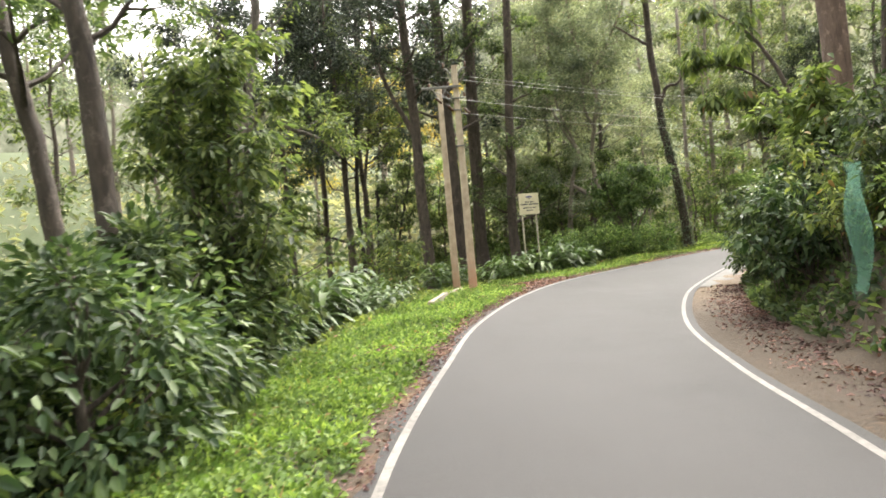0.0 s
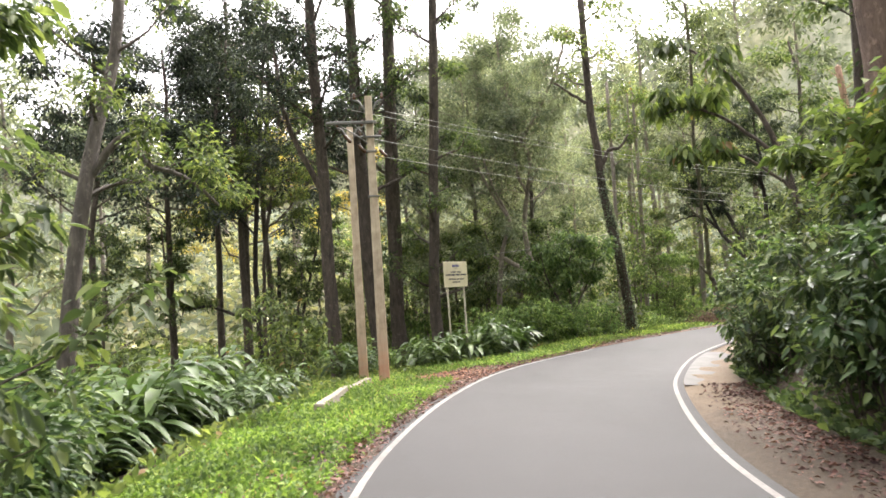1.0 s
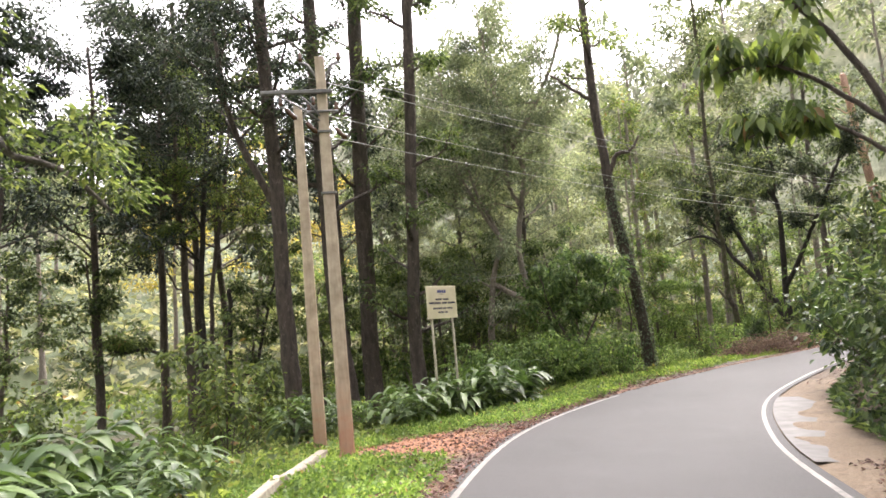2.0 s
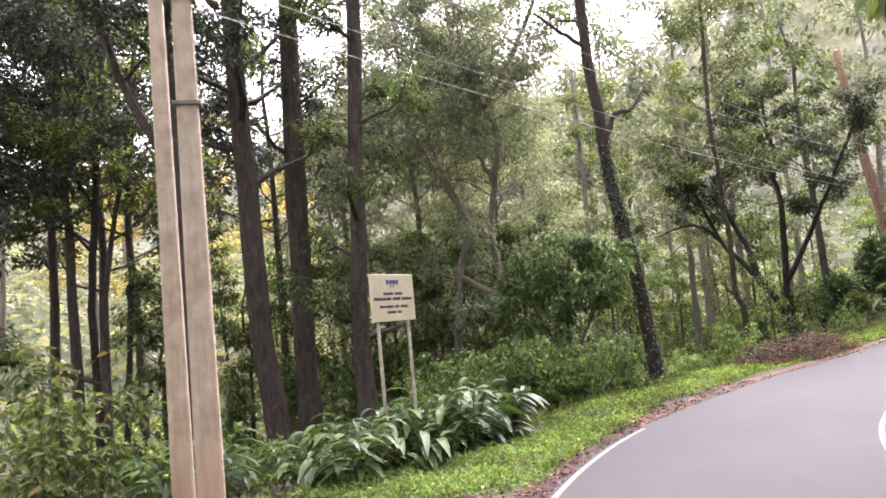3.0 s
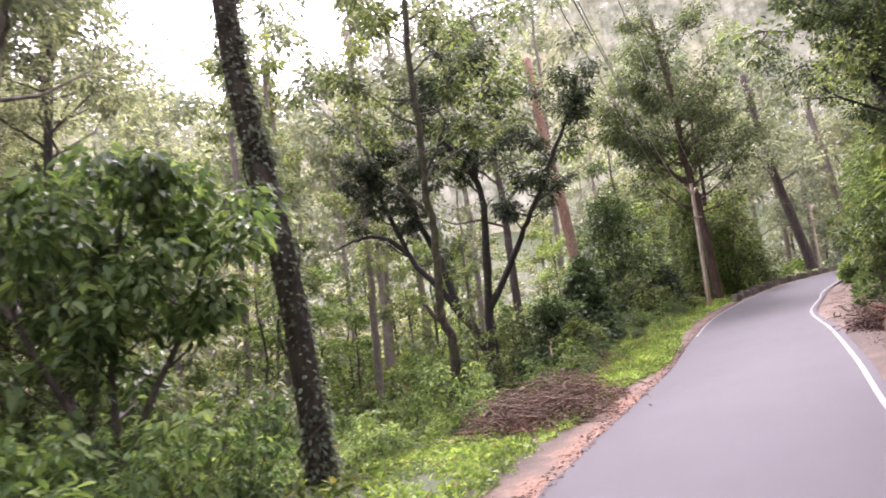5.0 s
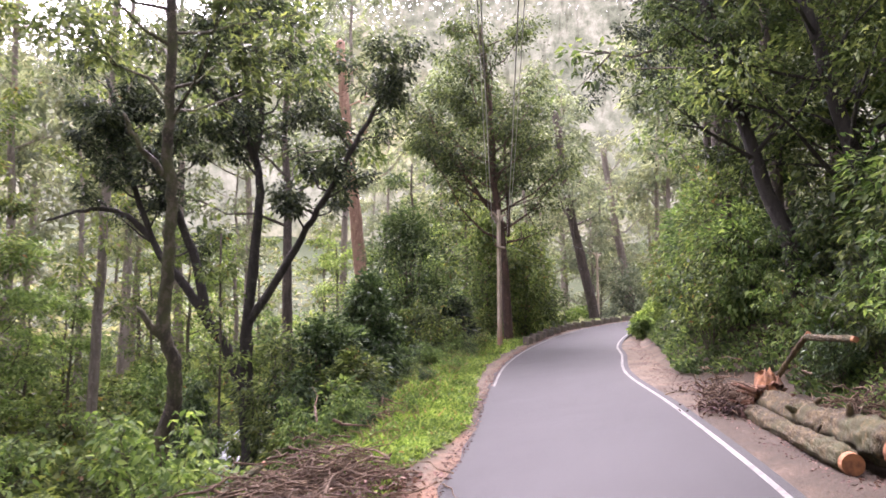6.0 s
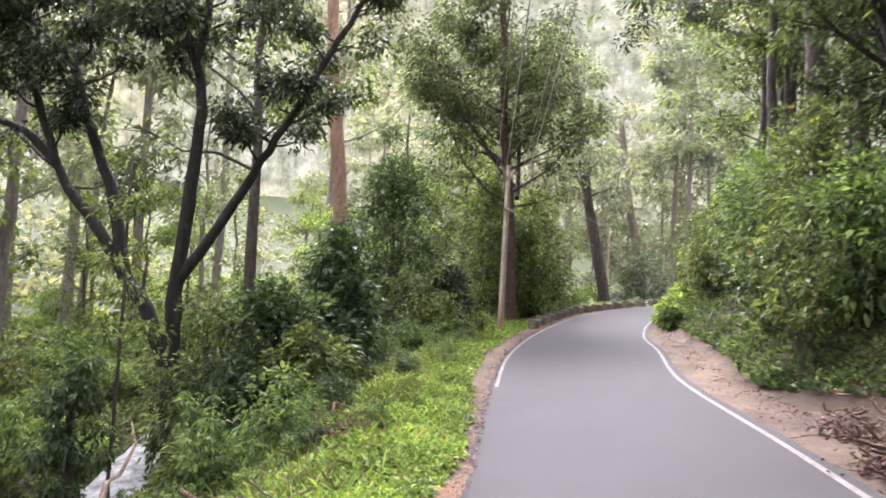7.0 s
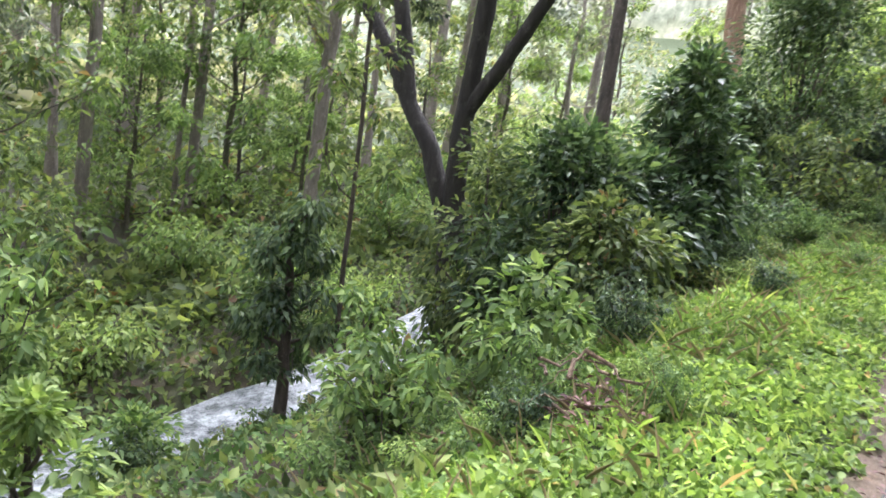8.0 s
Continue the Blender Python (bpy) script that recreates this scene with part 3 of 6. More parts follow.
l.new(lace.outputs["Fac"], gap.inputs[0])
l.new(edge.outputs["Fac"], gap.inputs[1])
l.new(gap.outputs["Value"], cut.inputs[0])
cut.inputs[1].default_value = 0.0
clear, both = n.new("ShaderNodeBsdfTransparent"), n.new("ShaderNodeMixShader")
l.new(cut.outputs["Value"], both.inputs["Fac"])
l.new(clear.outputs["BSDF"], both.inputs[1])
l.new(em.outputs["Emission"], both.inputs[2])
l.new(both.outputs["Shader"], n["Material Output"].inputs["Surface"])
ang = np.linspace(0, 2 * np.pi, 1801)
jag = 2.2 * np.abs(np.sin(ang * 37 + 0.5)) + 1.8 * np.abs(np.sin(ang * 83 + 1)) + 1.2 * np.abs(np.sin(ang * 191 + 2)) + 0.7 * np.abs(np.sin(ang * 433)) + rng.normal(0, 0.35, len(ang))
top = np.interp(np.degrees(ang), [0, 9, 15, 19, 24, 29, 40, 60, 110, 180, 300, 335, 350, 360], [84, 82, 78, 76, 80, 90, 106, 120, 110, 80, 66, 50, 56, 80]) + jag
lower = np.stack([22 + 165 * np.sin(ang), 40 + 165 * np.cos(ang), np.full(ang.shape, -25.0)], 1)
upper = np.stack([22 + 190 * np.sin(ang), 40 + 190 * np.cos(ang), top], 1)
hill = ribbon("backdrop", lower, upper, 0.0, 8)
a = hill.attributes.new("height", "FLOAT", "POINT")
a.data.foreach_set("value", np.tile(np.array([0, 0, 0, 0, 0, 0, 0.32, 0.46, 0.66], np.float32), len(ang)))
tagged(part("backdrop", hill, m), "wooded hillside far off, glowing with painted mist", "hillside", kind="structure")


# pale concrete apron outside the bend
keep = (ALONG > 43.0) & (ALONG < 53.0)
wide = np.interp(ALONG[keep], [43, 45.5, 50, 53], [0.3, 1.5, 1.6, 0.3])[:, None]
tagged(part("pavement", ribbon("pavement", er[keep] - across[keep] * (0.13 + wide), er[keep] - across[keep] * 0.13, 0.028, 5), APRON), "worn pale concrete apron beside the asphalt", "pavement", kind="structure")

# ---- trees and shrubs ----
def along(pts, f):
    """The point at a fraction of a line's points."""
    g = f * (len(pts) - 1)
    a = min(int(g), len(pts) - 2)
    return pts[a] + (pts[a + 1] - pts[a]) * (g - a)


def limbs_on(stem, rad, start, count, reach, rise=0.45, sub=2, sides=3, knots=5):
    """Limbs and twigs that grow from a stem: their tubes and the places of their leaf clumps."""
    runs, spots = [], []
    turn = rng.uniform(0, 6.28)
    for k in range(count):
        f = start + (0.99 - start) * (k + rng.uniform(0, 0.9)) / count
        p, r = along(stem, f), float(np.interp(f, np.linspace(0, 1, len(rad)), rad))
        turn += 2.4 + rng.normal(0, 0.4)
        length = reach * rng.uniform(0.6, 1.1) * (1.15 - 0.55 * (f - start) / (1.0 - start))
        d = np.array([math.cos(turn), math.sin(turn), rise * rng.uniform(0.3, 1.5)])
        s = np.linspace(0, 1, knots)[:, None]
        bend = rng.normal(0, 0.16, 3)
        limb = p + d * length * s + bend * length * s * s + np.array([0, 0, 0.22]) * length * s * s
        limb[1:-1] += rng.normal(0, 0.035 * length, (knots - 2, 3))
        r0 = max(min(r * 0.45, 0.035 * length + 0.02), 0.012)
        runs.append((limb, np.linspace(r0, 0.008, knots), sides))
        spots += [along(limb, q) for q in (0.55, 0.8, 1.0)]
        for _ in range(sub):
            q = along(limb, rng.uniform(0.35, 0.85))
            e = unit(d + rng.normal(0, 0.7, 3)) * length * rng.uniform(0.28, 0.5)
            twig = q + e * np.linspace(0, 1, 3)[:, None] + np.array([0, 0, 0.1]) * np.linspace(0, 1, 3)[:, None] ** 2
            runs.append((twig, np.linspace(r0 * 0.45, 0.006, 3), 3))
            spots += [twig[1], twig[2]]
    return runs, spots


def crown(name, spots, spread, per, length, flat=0.55, droop=0.3, fine=False):
    """Leaves on the outside of loose clumps round the spots, with gaps between."""
    spots = np.asarray(spots)
    count = rng.poisson(per * rng.choice([0.3, 0.9, 1.5], len(spots), p=[0.25, 0.4, 0.35]))
    c = np.repeat(spots, count, 0)
    n = len(c)
    size = np.repeat(rng.uniform(0.55, 1.3, len(spots)), count)
    out = unit(rng.normal(0, 1, (n, 3))) * np.array([1, 1, flat])
    pos = c + out * (spread * 0.85 * size * rng.uniform(0.35, 1.1, n))[:, None]
    axis = unit(out * np.array([1, 1, 0.5]) + rng.normal(0, 0.45, (n, 3))) - np.array([0, 0, droop])
    ln = length * rng.uniform(0.6, 1.35, n)
    return leaves(name, pos, axis, ln, ln * rng.uniform(0.36, 0.52, n), fine=fine)


def tree_at(name, x, y, runs, crown_me, bark, leaf, label, group="", z=None, category="tree"):
    ob = empty(name, x, y, z_at(x, y) if z is None else z)
    v, f = tubes(runs)
    part("trunk", smooth(mesh_of("trunk", v, f)), bark, ob)
    if crown_me:
        part("crown", crown_me, leaf, ob)
    return tagged(ob, label, category, group)


def trunk_line(height, radius, lean=(0, 0), wobble=0.15, n=9, flare=1.5):
    s = np.linspace(0, 1, n)
    p = np.stack([lean[0] * s ** 1.2, lean[1] * s ** 1.2, -0.7 + (height + 0.7) * s], 1)
    p[1:, :2] += rng.normal(0, wobble, (n - 1, 2)) * s[1:, None]
    r = radius * (1 - 0.72 * s)
    r[0] *= flare
    return p, r


def forest_tree(height, radius, crown_from, reach, limbs, per, length, spread=0.8, lean=(0, 0), bark=None, leaf=None, label="", group=""):
    p, r = trunk_line(height, radius, lean)
    runs, spots = limbs_on(p, r, crown_from, limbs, reach)
    return tree_at("tree", 0, 0, [(p, r, 9)] + runs, crown("crown", spots, spread, per, length), bark, leaf, label, group, 0.0)


def shrub(height, reach, stems, per, length, leaf, label, spread=0.34, bark=None):
    runs, spots = [], []
    for k in range(stems):
        a = 2 * math.pi * k / stems + rng.normal(0, 0.4)
        h = height * rng.uniform(0.6, 1.05)
        out = reach * rng.uniform(0.25, 1.0)
        s = np.linspace(0, 1, 6)[:, None]
        p = np.array([math.cos(a) * 0.08, math.sin(a) * 0.08, -0.25]) + np.array([math.cos(a) * out, math.sin(a) * out, 0]) * s ** 1.4 + np.array([0, 0, h]) * s
        rad = np.linspace(0.022, 0.006, 6)
        runs.append((p, rad, 3))
        more, sp = limbs_on(p, rad, 0.2, 5, reach * 0.62, 0.35, 0, 3, 3)
        runs += more[::2]
        spots += sp + [p[-1]]
    ob = empty("shrub", 0, 0, 0)
    v, f = tubes(runs)
    part("stem", smooth(mesh_of("stem", v, f)), bark or BARK, ob)
    part("foliage", crown("foliage", spots, spread, per, length, 0.7, 0.4, True), leaf, ob)
    return tagged(ob, label, "shrub", "roadside shrubs")


def ginger(stalks, height):
    """A clump of arching stalks with two rows of long leaves."""
    ob = empty("ginger_plant", 0, 0, 0)
    runs, pos, axis, ln = [], [], [], []
    for k in range(stalks):
        a = 2 * math.pi * k / stalks + rng.normal(0, 0.5)
        h, out = height * rng.uniform(0.7, 1.1), rng.uniform(0.25, 0.8) * height * 0.55
        s = np.linspace(0, 1, 7)[:, None]
        d = np.array([math.cos(a), math.sin(a), 0])
        p = d * 0.1 + d * out * s ** 1.8 + np.array([0, 0, h]) * (s - 0.18 * s ** 3) - np.array([0, 0, 0.15])
        runs.append((p, np.linspace(0.016, 0.006, 7), 5))
        side = np.array([-d[1], d[0], 0])
        for q in range(8):
            f = 0.34 + 0.66 * q / 7
            pos.append(along(p, f))
            axis.append(side * (1 if q % 2 else -1) + d * 0.7 + np.array([0, 0, 0.55]) + rng.normal(0, 0.2, 3))
            ln.append(rng.uniform(0.45, 0.8) * (1.1 - 0.35 * abs(f - 0.6)))
    v, f = tubes(runs)
    part("stalk", smooth(mesh_of("stalk", v, f)), LEAF_MID, ob)
    ln = np.array(ln)
    part("foliage", blades("foliage", pos, axis, ln, ln * 0.25, 1.2), LEAF_GINGER, ob)
    return tagged(ob, "clump of arching ginger-like stalks with long glossy leaves", "plant", "ginger plants on the slope")


def fitted_tree(name, base, stems, label, bark, leaf, grow=(), per=34, length=0.2, spread=0.75, sides=10, droop=0.3, fine=False):
    """A tree whose stems are given in the world: (points, first radius, last radius); grow: (stem, start, limbs, reach)."""
    base = np.array(base, float)
    runs, spots, lines = [], [], []
    for pts, r0, r1 in stems:
        p = spline(np.array(pts, float) - base, 4)
        p[1:] += rng.normal(0, 0.018, (len(p) - 1, 3))
        r = np.linspace(r0, r1, len(p)) * (1 + rng.normal(0, 0.03, len(p)))
        lines.append((p, r))
        runs.append((p, r, sides))
    for k, start, count, reach in grow:
        a, b = limbs_on(lines[k][0], lines[k][1], start, count, reach)
        runs += a
        spots += b
    me = crown("crown", spots, spread, per, length, 0.55, droop, fine) if spots else None
    return tree_at(name, base[0], base[1], runs, me, bark, leaf, label, z=base[2])


rng = np.random.default_rng(21)
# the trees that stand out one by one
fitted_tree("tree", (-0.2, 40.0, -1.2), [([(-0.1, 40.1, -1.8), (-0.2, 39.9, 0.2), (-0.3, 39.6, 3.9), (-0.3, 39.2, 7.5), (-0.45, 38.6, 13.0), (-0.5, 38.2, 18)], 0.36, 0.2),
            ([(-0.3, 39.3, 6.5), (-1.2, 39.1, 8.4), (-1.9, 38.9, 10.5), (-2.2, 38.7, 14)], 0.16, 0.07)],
            "tall dark forked trunk with a dense crown darkened as backlit", BARK, LEAF_SHADE, [(0, 0.62, 14, 3.4), (1, 0.45, 12, 3.2)], 62, 0.15, 0.7)
fitted_tree("tree", (1.9, 41.9, -1.2), [([(2.0, 42.0, -1.7), (1.9, 41.9, -0.6), (1.63, 41.6, 2.1), (1.47, 41.0, 7.8), (1.38, 40.6, 11.8), (1.3, 40.2, 18)], 0.42, 0.24)],
            "tall straight trunk with dark furrowed bark", BARK, LEAF_DEEP, [(0, 0.54, 15, 3.2)], 64, 0.16, 0.7)
fitted_tree("tree", (2.94, 43.9, -1.2), [([(2.94, 44.0, -1.8), (2.94, 43.9, -0.2), (2.95, 43.6, 2.0), (3.04, 42.9, 8.2), (3.2, 42.2, 14.6), (3.3, 41.8, 19)], 0.44, 0.27)],
            "tall straight trunk with dark rough bark", BARK, LEAF_DARK, [(0, 0.55, 13, 3.0)], 60, 0.17, 0.7)
fitted_tree("tree", (4.62, 41.0, -1.0), [([(4.62, 41.0, -1.6), (4.6, 40.9, 0.4), (4.56, 40.7, 1.8), (4.8, 40.0, 7.4), (5.1, 39.3, 13.3), (5.2, 39, 17)], 0.33, 0.17)],
            "slender dark trunk with leaves high up", BARK, LEAF_DARK, [(0, 0.36, 18, 2.6)], 56, 0.17, 0.66)
fitted_tree("tree", (14.4, 41.4, -0.85), [([(14.5, 41.4, -1.4), (14.4, 41.4, -0.8), (14.2, 41.26, 0.64), (13.84, 41.06, 3.3), (13.36, 40.93, 5.6), (13.13, 40.78, 7.5), (12.8, 40.5, 11), (12.6, 40.2, 16)], 0.26, 0.16),
            ([(13.2, 40.8, 7.3), (13.6, 40.6, 8.2), (14.1, 40.5, 8.3), (14.6, 40.5, 8.9)], 0.12, 0.05), ([(12.85, 40.5, 10.4), (11.9, 40.4, 11.0), (11.0, 40.3, 11.6)], 0.09, 0.04)],
            "leaning trunk with patches of small-leaved climbing creeper", BARK, LEAF_MID, [(0, 0.86, 6, 2.2)], 26)
fitted_tree("tree", (8.6, 45.2, -0.9), [([(8.6, 45.2, -1.4), (8.55, 45.1, 0.2), (8.53, 45.0, 1.2), (8.77, 44.7, 3.7), (9.3, 44.6, 5.4)], 0.2, 0.1),
            ([(10.4, 44.5, 2.6), (10.26, 44.43, 3.1), (9.97, 44.3, 4.8), (10.2, 44.1, 6.6), (10.44, 43.85, 8.5), (10.1, 43.8, 9.55), (11.04, 43.45, 11.1), (12.0, 43.0, 13.1), (12.6, 42.8, 15)], 0.15, 0.06),
            ([(10.3, 44.1, 6.6), (9.95, 44.07, 7.3), (9.7, 44.0, 8.1), (9.69, 43.8, 10.8), (9.3, 43.7, 12.3), (9.0, 43.5, 15)], 0.09, 0.05), ([(9.3, 44.6, 5.4), (8.2, 44.9, 7.5), (7.4, 45.2, 10), (7.2, 45.2, 14)], 0.08, 0.04), ([(8.8, 44.7, 3.4), (9.6, 44.6, 2.9), (10.4, 44.5, 2.6)], 0.12, 0.13),
            ([(9.3, 44.6, 5.4), (8.6, 46.0, 8.0), (8.4, 47.0, 11.0), (8.6, 47.4, 16)], 0.08, 0.04), ([(10.1, 43.8, 9.5), (9.8, 45.5, 11.0), (9.8, 47.0, 14), (9.8, 47.5, 18)], 0.1, 0.04)],
            "crooked pale-stemmed tree with a broad haze-paled grey-green crown", BARK_PALE, LEAF_HILL_HAZE, [(0, 0.5, 5, 2.4), (1, 0.33, 17, 2.8), (2, 0.3, 13, 2.8), (3, 0.2, 19, 3.2), (5, 0.15, 20, 3.4), (6, 0.1, 19, 3.4)], 78, 0.155, 0.85)
fitted_tree("tree", (22.1, 48.0, -0.95), [([(22.05, 48.1, -2.8), (22.07, 48.03, -0.9), (22.03, 47.95, -0.2), (22.08, 47.7, 0.57), (22.03, 47.63, 1.34), (21.86, 47.77, 1.92), (21.81, 47.74, 2.4), (21.79, 47.63, 3.2), (21.74, 47.55, 3.95), (21.69, 47.47, 4.7), (21.56, 47.46, 5.7), (21.48, 47.3, 7.0), (21.3, 47.2, 10), (21.4, 47.0, 14), (21.3, 46.8, 18)], 0.18, 0.08),
            ([(21.86, 47.77, 1.9), (21.6, 47.9, 2.05), (21.45, 48.0, 2.4)], 0.1, 0.05), ([(21.7, 47.5, 5.0), (21.2, 47.8, 5.6), (20.9, 48.0, 6.3)], 0.08, 0.04)],
            "mossy curved trunk with a knot and peeling bark", BARK_MOSS, LEAF_DEEP, [(0, 0.74, 22, 3.0)], 56, 0.17, 0.66)
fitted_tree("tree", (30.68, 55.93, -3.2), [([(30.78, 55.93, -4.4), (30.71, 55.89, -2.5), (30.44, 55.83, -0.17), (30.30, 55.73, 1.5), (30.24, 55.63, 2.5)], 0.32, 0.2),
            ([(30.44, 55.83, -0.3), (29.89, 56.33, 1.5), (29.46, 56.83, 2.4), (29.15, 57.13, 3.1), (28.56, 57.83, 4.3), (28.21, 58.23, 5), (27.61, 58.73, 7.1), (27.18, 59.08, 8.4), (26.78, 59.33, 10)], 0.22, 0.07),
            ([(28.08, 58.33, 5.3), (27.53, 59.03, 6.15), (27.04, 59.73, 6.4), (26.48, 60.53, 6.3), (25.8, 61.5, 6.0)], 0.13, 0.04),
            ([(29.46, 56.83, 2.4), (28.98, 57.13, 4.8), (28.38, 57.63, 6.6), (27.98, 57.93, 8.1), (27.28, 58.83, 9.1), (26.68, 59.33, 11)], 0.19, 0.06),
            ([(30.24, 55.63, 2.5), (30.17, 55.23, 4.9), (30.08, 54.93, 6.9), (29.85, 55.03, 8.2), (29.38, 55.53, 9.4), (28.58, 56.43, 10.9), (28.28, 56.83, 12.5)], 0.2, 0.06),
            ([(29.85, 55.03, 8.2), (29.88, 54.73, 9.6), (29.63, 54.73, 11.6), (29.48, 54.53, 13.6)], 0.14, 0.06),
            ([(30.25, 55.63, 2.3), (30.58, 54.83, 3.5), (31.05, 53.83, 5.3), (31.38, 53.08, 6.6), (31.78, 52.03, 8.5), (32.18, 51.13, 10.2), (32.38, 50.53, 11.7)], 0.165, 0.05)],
            "spreading tree with several forked stems in shade-darkened bark", BARK_SHADED, LEAF_NIGHT, [(1, 0.58, 12, 2.2), (3, 0.44, 14, 2.2), (4, 0.38, 15, 2.2), (5, 0.2, 13, 2.4), (6, 0.36, 17, 2.0)], 60, 0.19, 0.66)
fitted_tree("tree", (45.3, 63.5, -2.0), [([(45.4, 63.4, -3.0), (45.2, 63.5, 1.0), (44.93, 63.74, 5.0), (44.47, 63.87, 8.6), (43.8, 64.1, 13.9), (43.3, 64.2, 19)], 0.48, 0.26)],
            "tall bare red-brown trunk with smooth bark", BARK_RED, LEAF_HILL_HAZE, [(0, 0.7, 7, 2.6)], 26)
fitted_tree("tree", (-4.0, 8.8, -0.5), [([(-3.7, 8.9, -0.8), (-3.75, 8.9, 0.5), (-3.8, 8.9, 2.2), (-3.85, 8.9, 3.6), (-3.95, 8.9, 5.0), (-4.2, 8.8, 9), (-4.3, 8.7, 13)], 0.17, 0.11)],
            "upright roadside trunk with brown bark", BARK, LEAF_DARK, [(0, 0.62, 14, 2.0)], 30, 0.15, 0.6)
fitted_tree("tree", (-6.2, 12.2, -1.2), [([(-5.7, 12.2, -1.7), (-5.8, 12.2, -0.5), (-6.1, 12.2, 2.1), (-6.3, 12.2, 3.9), (-6.55, 12.1, 5.6), (-7.1, 12.0, 10)], 0.2, 0.12)],
            "leaning dark trunk beside the road", BARK, LEAF_DARK, [(0, 0.66, 10, 2.2)], 30, 0.17, 0.6)
fitted_tree("tree", (9.9, 17.0, 0.8), [([(9.9, 17.0, -0.4), (9.9, 17.0, 3), (9.85, 17.0, 6), (9.6, 17.0, 10), (9.5, 17, 16)], 0.36, 0.24)],
            "thick pinkish-brown trunk above the bank", BARK_PINK, LEAF_MID, [(0, 0.55, 8, 3.2)], 30)
fitted_tree("tree", (-7.25, 27.0, -1.8), [([(-7.25, 27.0, -2.3), (-7.05, 27.2, 2), (-6.55, 27.6, 6), (-5.85, 28.1, 9.5), (-5.55, 28.4, 14)], 0.26, 0.14), ([(-6.55, 27.6, 5.6), (-5.45, 27.4, 6.8), (-4.85, 27.2, 5.9), (-3.85, 27.1, 5.5), (-2.85, 27.0, 4.6)], 0.12, 0.04)],
            "leaning grey-brown tree with crooked limbs", BARK_GREY, LEAF_DARK, [(0, 0.4, 9, 3.0), (1, 0.5, 5, 1.4)], 34)
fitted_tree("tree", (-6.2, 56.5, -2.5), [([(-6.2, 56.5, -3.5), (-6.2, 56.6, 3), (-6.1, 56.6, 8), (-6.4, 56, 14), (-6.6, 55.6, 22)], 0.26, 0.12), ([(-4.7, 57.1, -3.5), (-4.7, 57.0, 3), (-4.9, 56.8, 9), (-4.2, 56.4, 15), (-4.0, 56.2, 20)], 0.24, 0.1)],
            "pair of slender stems under one wide crown darkened as backlit", BARK, LEAF_SHADE, [(0, 0.34, 22, 6.0), (1, 0.38, 18, 5.4)], 56, 0.34, 1.2)
fitted_tree("tree", (-4.51, 47.00, -3.08), [([(-4.14, 47.07, -4.32), (-4.31, 47.04, -2.07), (-4.38, 47.03, 0.42), (-4.42, 47.02, 3.41), (-4.19, 47.06, 7.17), (-3.94, 47.11, 10.06), (-3.66, 47.16, 13.29), (-3.24, 47.22, 17.13), (-2.96, 47.27, 20.29)], 0.17, 0.08),
            ([(-4.50, 47.01, 0.93), (-5.72, 46.75, 1.36), (-6.80, 46.48, 1.86), (-7.57, 46.26, 1.79), (-8.32, 46.03, 1.98)], 0.1, 0.04), ([(-4.19, 47.06, 7.17), (-4.98, 46.91, 8.63), (-5.99, 46.68, 9.59), (-6.77, 46.48, 10.30)], 0.06, 0.02), ([(-4.30, 47.05, 5.51), (-5.18, 46.87, 6.50), (-6.22, 46.62, 6.31), (-7.53, 46.27, 5.68)], 0.06, 0.02)],
            "slender dark tree with one long level limb", BARK_SHADED, LEAF_MID, [(0, 0.58, 14, 2.4), (1, 0.5, 5, 1.0), (2, 0.3, 8, 1.6), (3, 0.3, 8, 1.5)], 46, 0.17, 0.6)
fitted_tree("tree", (-4.01, 47.10, -3.08), [([(-3.89, 47.12, -4.36), (-3.98, 47.10, -2.12), (-4.06, 47.09, 0.38), (-3.97, 47.10, 3.84), (-3.56, 47.17, 6.66), (-3.18, 47.23, 8.82), (-2.86, 47.28, 11.29), (-2.45, 47.34, 14.58)], 0.13, 0.06), ([(-3.71, 47.15, 5.95), (-2.78, 47.29, 6.62), (-1.67, 47.43, 8.03), (-0.93, 47.50, 8.74)], 0.06, 0.03)],
            "slender dark stem forking under an olive crown", BARK, LEAF_MID, [(0, 0.5, 14, 2.4), (1, 0.3, 8, 1.6)], 44, 0.17, 0.6)
fitted_tree("tree", (-3.51, 47.20, -3.08), [([(-3.69, 47.15, -3.95), (-3.53, 47.18, -1.73), (-3.38, 47.20, 0.30), (-3.19, 47.23, 3.30), (-3.20, 47.23, 4.25)], 0.13, 0.1), ([(-3.39, 47.20, 0.07), (-2.81, 47.29, 0.23), (-2.16, 47.37, 0.74), (-1.80, 47.41, 2.23), (-1.44, 47.45, 3.51), (-1.04, 47.49, 5.05), (-0.80, 47.51, 7.00)], 0.1, 0.04)],
            "broken dark stem with a limb that bends upward", BARK_SHADED, LEAF_DARK, [(1, 0.55, 10, 1.8)], 40, 0.17, 0.55)
fitted_tree("tree", (-3.1, 11.2, -0.4), [([(-2.8, 11.2, -0.8), (-2.85, 11.2, 0.6), (-2.9, 11.2, 2.2), (-2.7, 11.3, 4.9)], 0.06, 0.02), ([(-2.85, 11.2, 0.3), (-3.4, 11.4, 2.0), (-3.7, 11.5, 4.4)], 0.04, 0.015)],
            "small roadside tree with broad glossy dark leaves", BARK, LEAF_DARK, [(0, 0.3, 22, 1.2), (1, 0.3, 15, 1.1)], 34, 0.15, 0.42, droop=0.5, fine=True)
